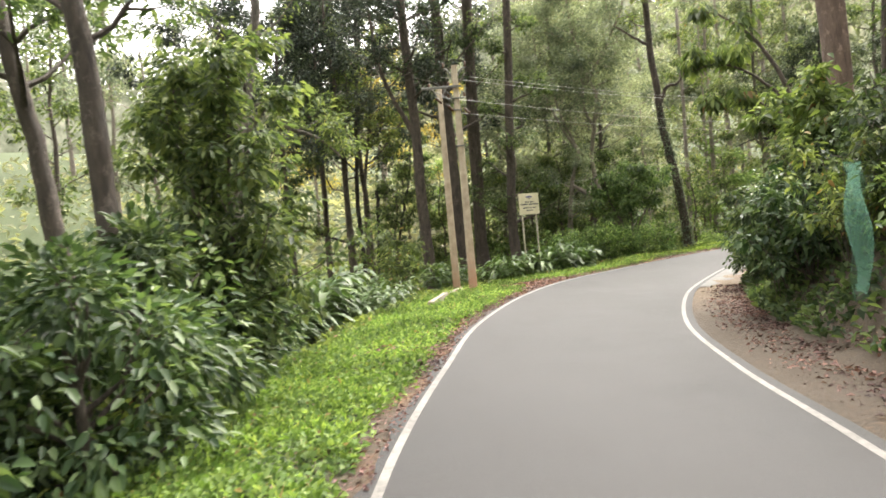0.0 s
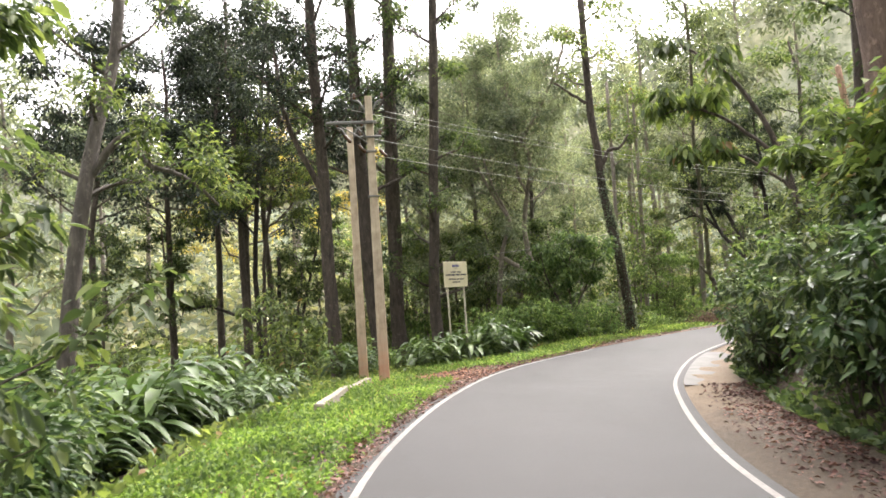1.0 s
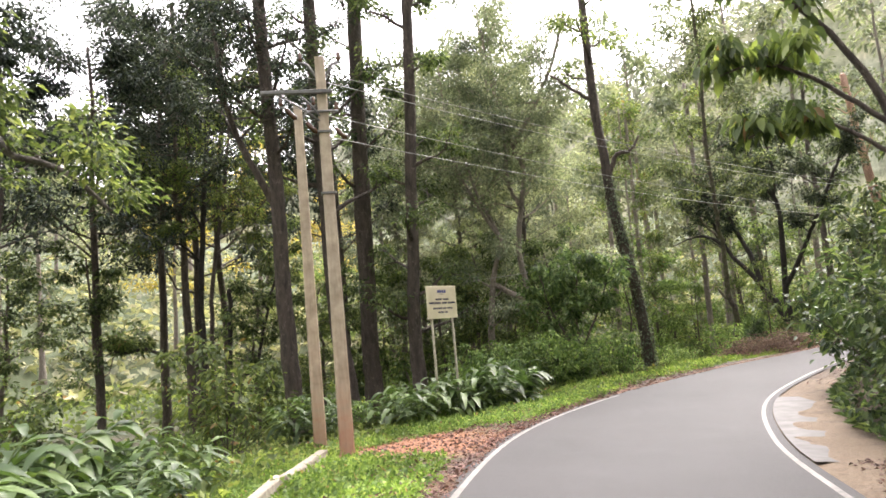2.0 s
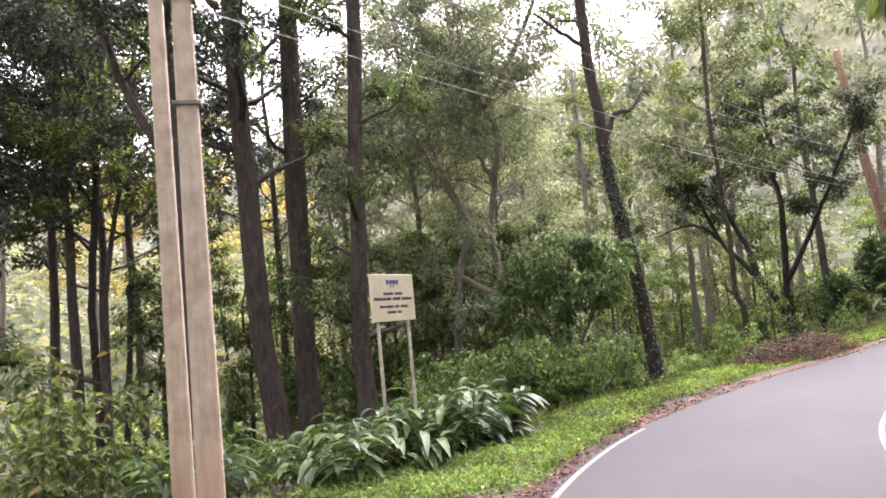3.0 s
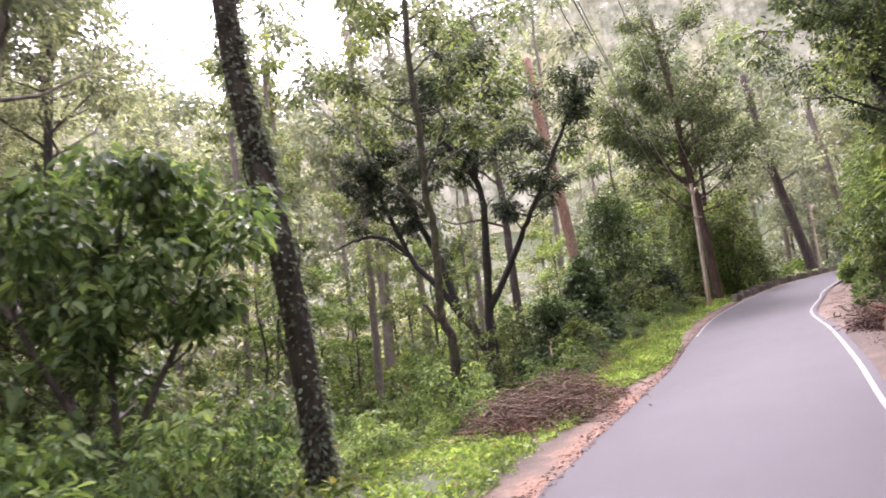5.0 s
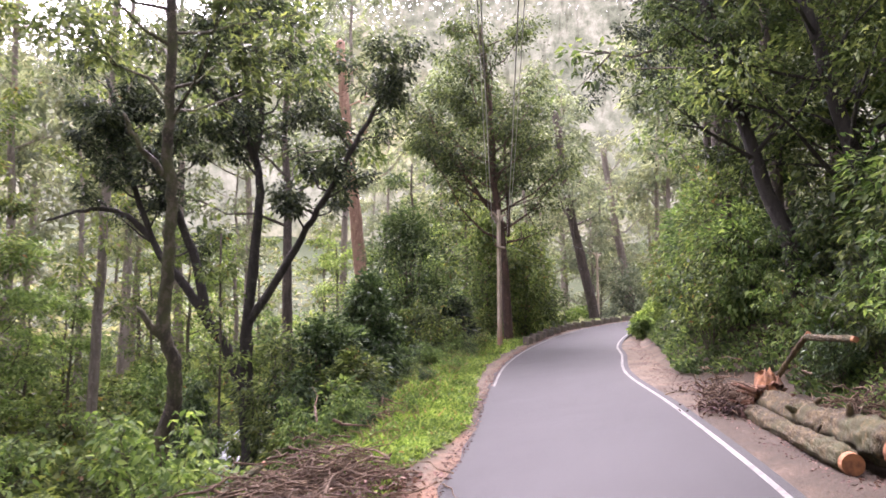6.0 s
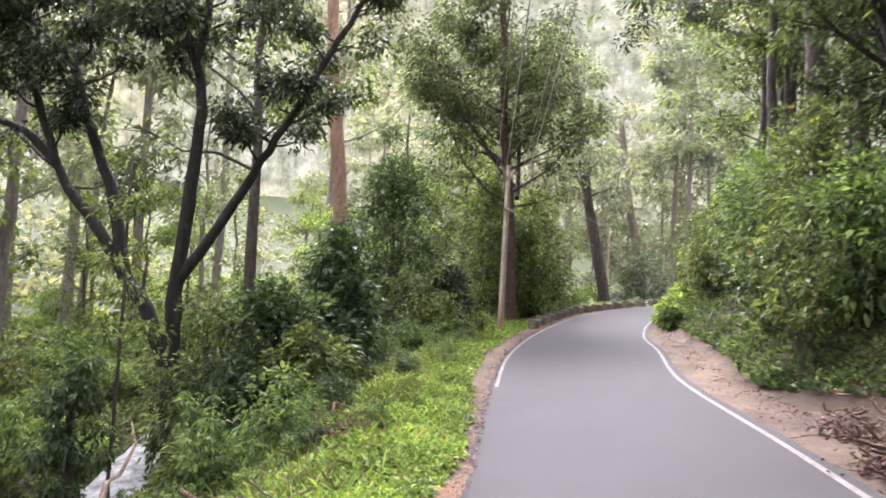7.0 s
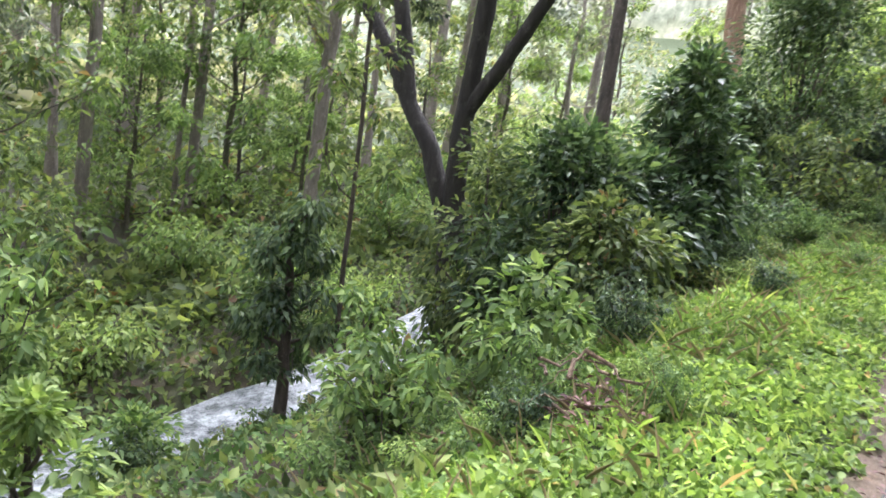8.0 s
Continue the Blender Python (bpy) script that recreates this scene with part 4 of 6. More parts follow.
fitted_tree("tree", (11.0, 40.2, -1.1), [([(11.0, 40.2, -1.5), (11.0, 40.2, 1.4), (11.1, 40.1, 2.7), (11.2, 40.0, 3.7)], 0.06, 0.02), ([(11.0, 40.2, 0.2), (11.9, 39.9, 2.0), (12.5, 39.8, 3.7)], 0.05, 0.02), ([(11.0, 40.2, 0.0), (10.1, 40.4, 1.8), (9.7, 40.5, 3.4)], 0.05, 0.02)],
            "understorey tree with drooping green leaves", BARK, LEAF_UNDER, [(0, 0.25, 18, 1.6), (1, 0.25, 12, 1.3), (2, 0.25, 12, 1.3)], 22, 0.175, 0.42, droop=0.6, fine=True)


rng = np.random.default_rng(22)
def bush(x, y, rx, rz, count, length, leaf, label, lobes=34):
    """A dense uneven bush: short stems and overlapping lobes of outward-hanging leaves."""
    z = z_at(x, y)
    ob = empty("bush", x, y, z)
    high, turn = rng.uniform(-1, 1, lobes), rng.uniform(0, 6.28, lobes)
    wide = (1 - np.abs(high) ** 3) * rng.uniform(0.4, 0.95, lobes) * rx
    c = np.stack([np.cos(turn) * wide, np.sin(turn) * wide, high * rz * 0.95 + rz * 0.9], 1)
    c = c[c[:, 2] > 0.1]
    runs = [([(0, 0, -0.4), (0.05, 0, rz * 0.6), (0, 0.05, rz * 1.3)], [0.09, 0.06, 0.03], 6)]
    for q in c[::2]:
        foot = np.array([0, 0, 0.5 * q[2]])
        runs.append(([foot, (foot + q) / 2 + rng.normal(0, 0.1, 3), q], [0.04, 0.025, 0.01], 4))
    part("stem", smooth(mesh_of("stem", *tubes(runs))), BARK, ob)
    which = rng.integers(0, len(c), count)
    size = rng.uniform(0.26, 0.5, len(c))[which] * rx
    out = unit(rng.normal(0, 1, (count, 3)) + np.array([0, 0, 0.35]))
    pos = c[which] + out * (size * rng.uniform(0.5, 1.08, count))[:, None]
    axis = out + 0.5 * unit(pos - np.array([0, 0, rz * 0.9])) + rng.normal(0, 0.35, pos.shape) - np.array([0, 0, 0.55])
    keep = pos[:, 2] > -0.1
    pos, axis = pos[keep], axis[keep]
    ln = length * rng.uniform(0.6, 1.3, len(pos))
    part("foliage", leaves("foliage", pos, axis, ln, ln * rng.uniform(0.38, 0.5, len(ln)), fine=True), leaf, ob)
    return tagged(ob, label, "bush", "leafy bushes beside the road")


bush(34.0, 53.2, 1.15, 2.5, 6200, 0.2, LEAF_COFFEE, "upright creeper-clad bush with light leaves on top", 46)
bush(34.1, 53.2, 0.7, 1.1, 700, 0.2, LEAF_LUSH, "light green climber sprawling over a bush", 20)
bush(31.6, 56.6, 1.2, 2.4, 3000, 0.18, LEAF_MID, "leafy bush behind the stems of a spreading tree")
bush(32.4, 52.3, 1.2, 1.5, 3600, 0.19, LEAF_COFFEE, "leafy bush at the edge of the slope")
bush(30.9, 52.6, 1.5, 2.0, 6400, 0.18, LEAF_COFFEE, "broad dark glossy bush below the verge", 44)
bush(30.4, 54.2, 1.3, 2.3, 4600, 0.17, LEAF_DARK, "dark bush crowding the foot of a forked tree", 40)
bush(30.6, 50.8, 1.1, 1.1, 2600, 0.18, LEAF_MID, "leafy bush on the slope above the stream")
bush(28.3, 48.9, 0.75, 0.75, 900, 0.17, LEAF_LUSH, "sapling bush with fresh pointed leaves at the verge edge", 20)
bush(26.9, 49.4, 0.8, 0.5, 800, 0.16, LEAF_MID, "low bush at the top of the slope", 18)
bush(22.2, 46.6, 0.8, 0.6, 900, 0.18, LEAF_FRESH, "low bush with bright broad leaves on the slope", 20)
bush(24.3, 53.3, 0.9, 0.9, 1500, 0.16, LEAF_LUSH, "leafy bush overhanging the stream bank", 22)
bush(23.1, 49.9, 0.8, 0.9, 1300, 0.17, LEAF_FRESH, "bright green bush on the slope below the road", 24)
bush(21.6, 51.2, 1.0, 1.1, 1700, 0.17, LEAF_MID, "green bush beside a mossy trunk", 24)
bush(44.0, 59.6, 2.7, 4.8, 16000, 0.2, LEAF_COFFEE, "large dark round-crowned bush", 96)
bush(41.9, 60.4, 1.9, 2.9, 9000, 0.2, LEAF_COFFEE, "tall dark bush with glossy leaves", 56)
bush(43.0, 57.0, 1.3, 1.5, 3400, 0.2, LEAF_DEEP, "low dark bush in deep shade", 30)
bush(50.2, 58.6, 2.0, 3.9, 7000, 0.22, LEAF_MID, "tall leafy bush behind the guard stones", 50)
bush(39.2, 57.4, 1.3, 1.6, 2400, 0.22, LEAF_FRESH, "fresh green bush beside the verge")
bush(48.6, 57.2, 1.2, 1.0, 1800, 0.2, LEAF_MID, "low leafy bush under a stout tree")
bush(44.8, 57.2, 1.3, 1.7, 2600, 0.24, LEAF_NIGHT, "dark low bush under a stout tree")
bush(53.6, 58.0, 2.3, 3.5, 9000, 0.21, LEAF_MID, "tall small-leaved bush crowding the guard stones", 60)
bush(57.6, 59.2, 1.7, 1.8, 4000, 0.22, LEAF_DARK, "rounded dark bush behind the guard stones", 36)
bush(55.0, 60.0, 2.0, 3.0, 4000, 0.22, LEAF_FRESH, "tall leafy bush along the far bend", 44)
bush(60.0, 61.5, 2.2, 2.0, 3000, 0.3, LEAF_HILL_HAZE, "haze-paled green bush beyond the guard stones", 40)
bush(67.0, 60.8, 1.5, 1.0, 2400, 0.3, LEAF_FRESH, "broad bush at the end of the bend", 40)
bush(75.5, 60.0, 2.4, 2.6, 3000, 0.32, LEAF_HILL_HAZE, "haze-paled bush at the far road edge", 40)
fitted_tree("tree", (47.6, 55.5, 1.1), [([(47.6, 55.5, 0.4), (47.57, 55.5, 1.7), (47.5, 55.62, 4.5), (47.4, 55.8, 7.3), (47.2, 56.1, 10.2), (47.1, 56.3, 14.6), (46.8, 56.7, 19.2)], 0.27, 0.15),
            ([(47.6, 55.5, 7.3), (48.8, 56.2, 9.2), (49.8, 57.0, 12.0), (50.2, 57.2, 14)], 0.12, 0.05), ([(47.5, 55.6, 7.8), (46.0, 56.6, 9.8), (44.6, 57.6, 12.0), (44.0, 58.2, 14)], 0.12, 0.05)],
            "stout red-brown trunk with shaggy bark and a dark crown", bark_material("bark_shaggy", (0.03, 0.019, 0.014), (0.13, 0.075, 0.052)), LEAF_DEEP, [(0, 0.46, 26, 4.4), (1, 0.3, 16, 3.8), (2, 0.3, 16, 3.8)], 80, 0.2, 1.1)
fitted_tree("tree", (64.7, 58.5, 2.8), [([(64.7, 58.5, 1.6), (64.6, 58.6, 3.6), (64.2, 59.4, 8.1), (63.8, 60.2, 12.6), (63.5, 60.9, 19)], 0.42, 0.26)],
            "leaning grey-brown roadside trunk on the far bend", BARK, LEAF_HILL_HAZE, [(0, 0.55, 10, 3.6)], 30, 0.36, 1.1)
fitted_tree("tree", (82.3, 62.9, 4.0), [([(82.4, 62.8, 2.4), (82.1, 63.5, 8.6), (81.8, 64.2, 12.9), (81.4, 65.1, 20.6)], 0.46, 0.28)],
            "tall pale trunk at the end of the bend", BARK_PALE, LEAF_HILL_HAZE, [(0, 0.5, 10, 3.6)], 30, 0.36, 1.1)


fitted_tree("tree", (12.6, 23.6, 0.6), [([(12.7, 23.5, -0.4), (12.5, 23.7, 3.0), (12.1, 24.1, 5.4), (11.3, 24.6, 7.2), (10.2, 25.0, 8.2)], 0.13, 0.03),
            ([(12.2, 24.0, 4.8), (11.4, 24.6, 5.8), (10.4, 25.0, 6.4), (9.5, 25.2, 6.3)], 0.06, 0.02), ([(12.4, 23.8, 3.8), (11.6, 24.4, 4.8), (10.7, 24.9, 5.2), (9.9, 25.1, 4.9)], 0.05, 0.02)],
            "bank tree with drooping leafy boughs over the road", BARK, LEAF_MID, [(0, 0.7, 3, 0.9), (1, 0.4, 6, 0.7), (2, 0.4, 5, 0.7)], 9, 0.3, 0.4, droop=1.3, fine=True)
fitted_tree("tree", (9.0, 15.2, 0.9), [([(9.2, 15.2, 0.2), (9.0, 15.2, 2.0), (8.6, 15.1, 3.2), (7.8, 15.0, 3.8)], 0.07, 0.02), ([(9.0, 15.2, 1.8), (8.4, 14.6, 2.6), (7.9, 14.2, 2.9)], 0.04, 0.02), ([(9.0, 15.2, 1.8), (8.6, 16.0, 2.8), (8.1, 16.6, 3.4)], 0.04, 0.02)],
            "small bank tree with long hanging twigs", BARK, LEAF_MID, [(0, 0.35, 12, 1.0), (1, 0.2, 9, 0.8), (2, 0.2, 9, 0.8)], 14, 0.24, 0.36)
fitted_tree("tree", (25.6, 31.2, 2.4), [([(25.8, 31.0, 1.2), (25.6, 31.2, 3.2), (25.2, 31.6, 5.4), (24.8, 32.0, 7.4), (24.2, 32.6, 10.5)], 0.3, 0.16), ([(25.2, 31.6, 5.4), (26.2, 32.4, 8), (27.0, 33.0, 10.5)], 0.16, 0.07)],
            "dark leaning bank tree arching over the road", BARK_SHADED, LEAF_DARK, [(0, 0.4, 12, 3.2), (1, 0.2, 10, 2.8)], 60, 0.16, 0.85)
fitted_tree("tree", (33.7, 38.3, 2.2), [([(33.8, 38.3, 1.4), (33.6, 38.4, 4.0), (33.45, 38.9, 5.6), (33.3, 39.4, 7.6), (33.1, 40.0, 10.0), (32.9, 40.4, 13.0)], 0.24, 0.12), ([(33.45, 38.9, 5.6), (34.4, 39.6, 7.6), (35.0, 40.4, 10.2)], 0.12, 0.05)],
            "bank tree with shade-darkened bark, hung with dark foliage", BARK_SHADED, LEAF_DEEP, [(0, 0.42, 16, 2.6), (1, 0.2, 10, 2.2)], 56, 0.15, 0.7, fine=True)
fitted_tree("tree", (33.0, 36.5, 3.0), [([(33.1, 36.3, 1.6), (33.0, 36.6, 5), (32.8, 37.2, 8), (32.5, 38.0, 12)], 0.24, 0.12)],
            "dark bank tree with a hanging crown", BARK_SHADED, LEAF_DARK, [(0, 0.3, 18, 3.2)], 60, 0.16, 0.9)

rng = np.random.default_rng(23)
# creeper on the leaning trunk
k = 1700
f = np.clip(rng.choice(rng.uniform(0, 0.8, 42), k) + rng.normal(0, 0.025, k), 0, 0.85)
line = spline([(14.4, 41.4, -0.8), (14.2, 41.26, 0.64), (13.84, 41.06, 3.3), (13.36, 40.93, 5.6), (13.13, 40.78, 7.5), (12.8, 40.5, 11)], 30)
at = (f * (len(line) - 1)).astype(int)
around = unit(np.c_[rng.normal(0, 1, (k, 2)) + np.array([0.35, -0.35]), rng.normal(0, 0.25, k)])
pos = line[at] + around * (0.24 - 0.09 * f + np.abs(rng.normal(0, 0.05, k)))[:, None]
creeper = empty("climbing_creeper", 14.4, 41.4, -0.85)
pos -= np.array([14.4, 41.4, -0.85])
part("leaves", leaves("leaves", pos, around + np.array([0, 0, -0.5]) + rng.normal(0, 0.4, (k, 3)), 0.105, 0.062, fine=True), LEAF_HILL_HAZE, creeper)
vine_at = line[:130:2] - np.array([14.4, 41.4, -0.85])
swirl = np.arange(len(vine_at)) * 0.42
vine_at = vine_at + np.stack([np.cos(swirl), np.sin(swirl), swirl * 0], 1) * np.linspace(0.33, 0.24, len(vine_at))[:, None]
part("stem", smooth(mesh_of("stem", *tubes([(vine_at, np.linspace(0.03, 0.015, len(vine_at)), 5)]))), BARK, creeper)
tagged(creeper, "small-leaved creeper climbing a leaning trunk", "creeper")

rng = np.random.default_rng(24)
# forest trees, in kinds that repeat
KINDS = [
    forest_tree(17, 0.24, 0.3, 3.4, 15, 21, 0.36, 1.0, (0.8, 0.3), BARK, LEAF_DARK, "tall slender forest tree with an airy green crown", "forest trees"),
    forest_tree(21, 0.3, 0.42, 4.2, 16, 22, 0.39, 1.1, (-0.6, 0.5), BARK, LEAF_DARK, "tall dark forest tree with a heavy crown", "forest trees"),
    forest_tree(12, 0.16, 0.16, 3.2, 16, 20, 0.34, 0.95, (0.5, -0.6), BARK, LEAF_MID, "young forest tree leafy from low down", "forest trees"),
    forest_tree(16, 0.2, 0.25, 3.4, 15, 20, 0.36, 1.0, (0.2, 0.8), BARK_PALE, LEAF_HILL_HAZE, "pale-barked forest tree with haze-paled grey-green leaves", "forest trees"),
    forest_tree(9, 0.14, 0.12, 3.0, 16, 25, 0.29, 0.9, (-0.4, 0.2), BARK_MOSS, LEAF_FRESH, "small bright green understorey tree", "forest trees"),
    forest_tree(23, 0.3, 0.5, 4.0, 13, 27, 0.38, 1.1, (0.5, 0.0), BARK_PALE, LEAF_HILL_HAZE, "very tall pale trunk with a high thin crown", "forest trees"),
]
# hillside trees, their leaf colour paled to imitate haze
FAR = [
    forest_tree(19, 0.22, 0.28, 4.4, 9, 36, 0.46, 1.6, (0.6, 0.3), BARK_PALE, LEAF_HILL_HAZE, "far tall tree on the hillside", "hillside trees"),
    forest_tree(24, 0.26, 0.4, 5.0, 9, 38, 0.48, 1.8, (-0.6, 0.5), BARK_PALE, LEAF_HILL_HAZE, "far tall tree with a broad crown", "hillside trees"),
    forest_tree(14, 0.18, 0.1, 4.2, 10, 34, 0.44, 1.5, (0.5, -0.6), BARK, LEAF_HILL_HAZE, "far bushy tree on the hillside", "hillside trees"),
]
SHRUBS = [
    shrub(2.3, 1.25, 8, 13, 0.16, LEAF_COFFEE, "dense dark green glossy-leaved shrub"),
    shrub(1.6, 1.1, 7, 9, 0.15, LEAF_MID, "leafy mid-green roadside shrub"),
    shrub(3.1, 1.4, 8, 13, 0.17, LEAF_MID, "tall leafy shrub with drooping twigs"),
    shrub(1.2, 1.0, 7, 10, 0.12, LEAF_FRESH, "low fresh green leafy bush"),
    shrub(2.7, 1.2, 7, 12, 0.18, LEAF_LUSH, "tall bush with large bright leaves"),
    shrub(2.8, 1.3, 8, 15, 0.16, LEAF_DEEP, "deep green leafy shrub hung with creepers"),
]
GINGERS = [ginger(8, 1.5), ginger(7, 1.25)]
GOLD = forest_tree(13, 0.18, 0.35, 3.0, 14, 26, 0.32, 0.95, (0.3, 0.3), BARK_PALE, LEAF_GOLD, "tree with yellow leaves among the green ones")
used_protos = set()


def put(proto, x, y, turn=None, size=1.0, sink=0.0):
    m = Matrix.Translation((x, y, z_at(x, y) - sink)) @ Matrix.Rotation(rng.uniform(0, 6.28) if turn is None else turn, 4, "Z")
    if proto.name not in used_protos:
        used_protos.add(proto.name)
        proto.scale = (size, size, size)
        proto.matrix_basis = m @ Matrix.Diagonal((size, size, size, 1))
        return proto
    ob = copy_thing(proto, m)
    ob.matrix_basis = m @ Matrix.Diagonal((size, size, size, 1))
    return ob


def road_xy(s, lat):
    """The plan point at metres along the road and metres to the left of its middle."""
    return (np.interp(s, ALONG, MID[:, 0]) - np.interp(s, ALONG, TAN[:, 1]) * lat, np.interp(s, ALONG, MID[:, 1]) + np.interp(s, ALONG, TAN[:, 0]) * lat)


rng = np.random.default_rng(25)
# clearings: no forest tree within these discs of the plan (x, y, radius)
CLEAR = [(6.0, 9.6, 2.6), (1, 27, 5), (4.6, 33, 5.5), (8, 40, 3.5), (14, 41, 3), (22, 48, 4), (30, 55.5, 4.5), (45, 64, 4), (10, 17, 3), (3, 43, 1.6), (-4.5, 46.5, 4), (-6, 56, 4), (11, 40.2, 2.5), (34, 53, 3), (44.4, 58.6, 4), (41, 60.5, 3.5), (37.5, 57.5, 3), (43, 62, 3), (52, 57, 4), (48, 58, 5), (56, 59, 3), (30, 50, 3), (26, 50, 4), (28, 53, 4), (25.5, 52.5, 4), (25, 48.5, 3.5), (27.5, 56, 4), (-8, 27, 3), (30, 60, 5), (27, 57, 4), (36, 65, 4)]
stood = []


def scatter(count, s_range, lat_range, gap, kinds, weights, size, tries=40):
    for _ in range(count):
        for _ in range(tries):
            s, lat = rng.uniform(*s_range), rng.uniform(*lat_range)
            x, y = road_xy(s, lat)
            s2, lat2, half, _, _ = road_place([x], [y])
            if abs(lat2[0]) < min(abs(lat_range[0]), abs(lat_range[1])) - 0.4:
                continue
            if any((x - a) ** 2 + (y - b) ** 2 < (r * (0.6 if gap < 2 else 1)) ** 2 for a, b, r in CLEAR):
                continue
            if any((x - a) ** 2 + (y - b) ** 2 < gap * gap for a, b in stood[-400:]):
                continue
            stood.append((x, y))
            put(kinds[rng.choice(len(kinds), p=weights)], x, y, None, rng.uniform(*size))
            break


scatter(9, (8, 62), (14, 40), 3.4, KINDS, [0.36, 0.16, 0.04, 0.24, 0.04, 0.16], (0.8, 1.15))
scatter(24, (62, 118), (20, 50), 2.8, KINDS, [0.1, 0.03, 0.45, 0.1, 0.28, 0.04], (0.75, 1.15))
scatter(12, (70, 92), (16.5, 28), 2.2, [KINDS[2], KINDS[4]], [0.7, 0.3], (0.45, 0.75))
scatter(9, (92, 125), (9, 17), 3.0, KINDS, [0.25, 0.2, 0.25, 0.1, 0.1, 0.1], (0.7, 1.1))
scatter(8, (22, 50), (-24, -11), 3.5, KINDS, [0.0, 0.0, 0.0, 0.6, 0.0, 0.4], (0.5, 0.75))
scatter(29, (54, 118), (-20, -5.2), 2.8, KINDS, [0.3, 0.5, 0.1, 0.1, 0.0, 0.0], (0.7, 1.1))
scatter(16, (118, 150), (-25, 25), 3.0, KINDS, [0.25, 0.25, 0.2, 0.2, 0.05, 0.05], (0.8, 1.15))
for x, y, size in ((6.5, 51, 0.9), (16.5, 55, 0.85), (-17, 47, 1.05)):
    put(KINDS[3], x, y, None, size)
    stood.append((x, y))
scatter(48, (0, 150), (46, 100), 4.5, FAR, [0.4, 0.3, 0.3], (0.8, 1.3))
scatter(26, (50, 150), (-60, -22), 4.0, FAR, [0.35, 0.35, 0.3], (0.8, 1.3))
for x, y, size in ((25, 84, 1.25), (32, 86, 1.3), (38, 90, 1.2), (29, 96, 1.4), (19, 94, 1.3), (44, 86, 1.2), (22, 76, 1.0), (36, 78, 1.0)):
    put(FAR[0], x, y, None, size)
for x, y, size in ((40, 80, 1.3), (46, 83, 1.45), (53, 84, 1.4), (34, 83, 1.3), (60, 80, 1.4)):
    put(FAR[1], x, y, None, size)
for x, y, size in ((70, 67, 1.1), (78, 70, 1.2), (88, 73, 1.3), (96, 66, 1.2), (76, 78, 1.3), (101, 80, 1.4), (66, 74, 1.2), (90, 58, 1.1), (98, 52, 1.2), (84, 84, 1.4), (84, 61, 1.3), (93, 60, 1.3), (101, 66, 1.4), (108, 58, 1.4)):
    put(FAR[0 if size < 1.25 else 1], x, y, None, size)
for x, y, size in ((90, 64, 0.8), (97, 70, 0.9), (106, 62, 0.9), (86, 68, 0.75), (114, 70, 1.1), (110, 84, 1.2)):
    put(FAR[2], x, y, None, size)
for x, y, size in ((-5, 86, 1.5), (-12, 80, 1.2), (3, 90, 1.2)):
    put(GOLD, x, y, None, size)

rng = np.random.default_rng(26)
# shrubs
scatter(20, (18, 33), (5.0, 8.0), 1.1, SHRUBS, [0.4, 0.25, 0.15, 0.0, 0.0, 0.2], (0.7, 1.15))
scatter(34, (18, 60), (8.5, 28), 1.6, SHRUBS, [0.22, 0.176, 0.22, 0.132, 0.132, 0.12], (0.8, 1.3))
scatter(16, (56, 68), (6.0, 11), 1.2, SHRUBS, [0.06, 0.2, 0.1, 0.36, 0.28, 0.0], (0.55, 0.9))
scatter(14, (84, 112), (5.4, 9.5), 1.3, SHRUBS, [0.352, 0.132, 0.264, 0.088, 0.044, 0.12], (0.8, 1.2))
scatter(24, (58, 112), (16.5, 40), 1.7, SHRUBS, [0.132, 0.22, 0.22, 0.176, 0.132, 0.12], (0.9, 1.6))
scatter(5, (66, 70), (8.5, 11.0), 1.0, SHRUBS, [0.176, 0.264, 0.088, 0.176, 0.176, 0.12], (0.6, 0.9))
scatter(8, (80, 90), (6.5, 9.5), 1.2, SHRUBS, [0.264, 0.264, 0.088, 0.176, 0.088, 0.12], (0.7, 1.0))
scatter(44, (27, 44), (-7.5, -3.8), 0.75, SHRUBS, [0.279, 0.054, 0.063, 0.022, 0.032, 0.55], (0.65, 1.0))
scatter(20, (44, 54), (-7.5, -4.3), 0.8, SHRUBS, [0.27, 0.045, 0.09, 0.013, 0.032, 0.55], (0.75, 1.15))
scatter(24, (54, 66), (-8, -3.9), 0.95, SHRUBS, [0.25, 0.1, 0.15, 0.0, 0.05, 0.45], (0.8, 1.3))
scatter(20, (66, 77), (-9, -6.0), 0.95, SHRUBS, [0.3, 0.1, 0.15, 0.0, 0.0, 0.45], (0.8, 1.3))
scatter(40, (77, 112), (-8, -4.1), 0.95, SHRUBS, [0.3, 0.2, 0.15, 0.1, 0.05, 0.2], (0.7, 1.15))
scatter(34, (30, 44), (6.6, 10.5), 0.85, GINGERS, [0.5, 0.5], (0.7, 1.1))
scatter(8, (33, 42), (7.0, 9.5), 1.1, SHRUBS, [0.3, 0.2, 0.1, 0.2, 0.1, 0.1], (0.6, 0.9))
scatter(14, (49, 60), (6.4, 9.5), 1.0, GINGERS, [0.5, 0.5], (0.75, 1.15))

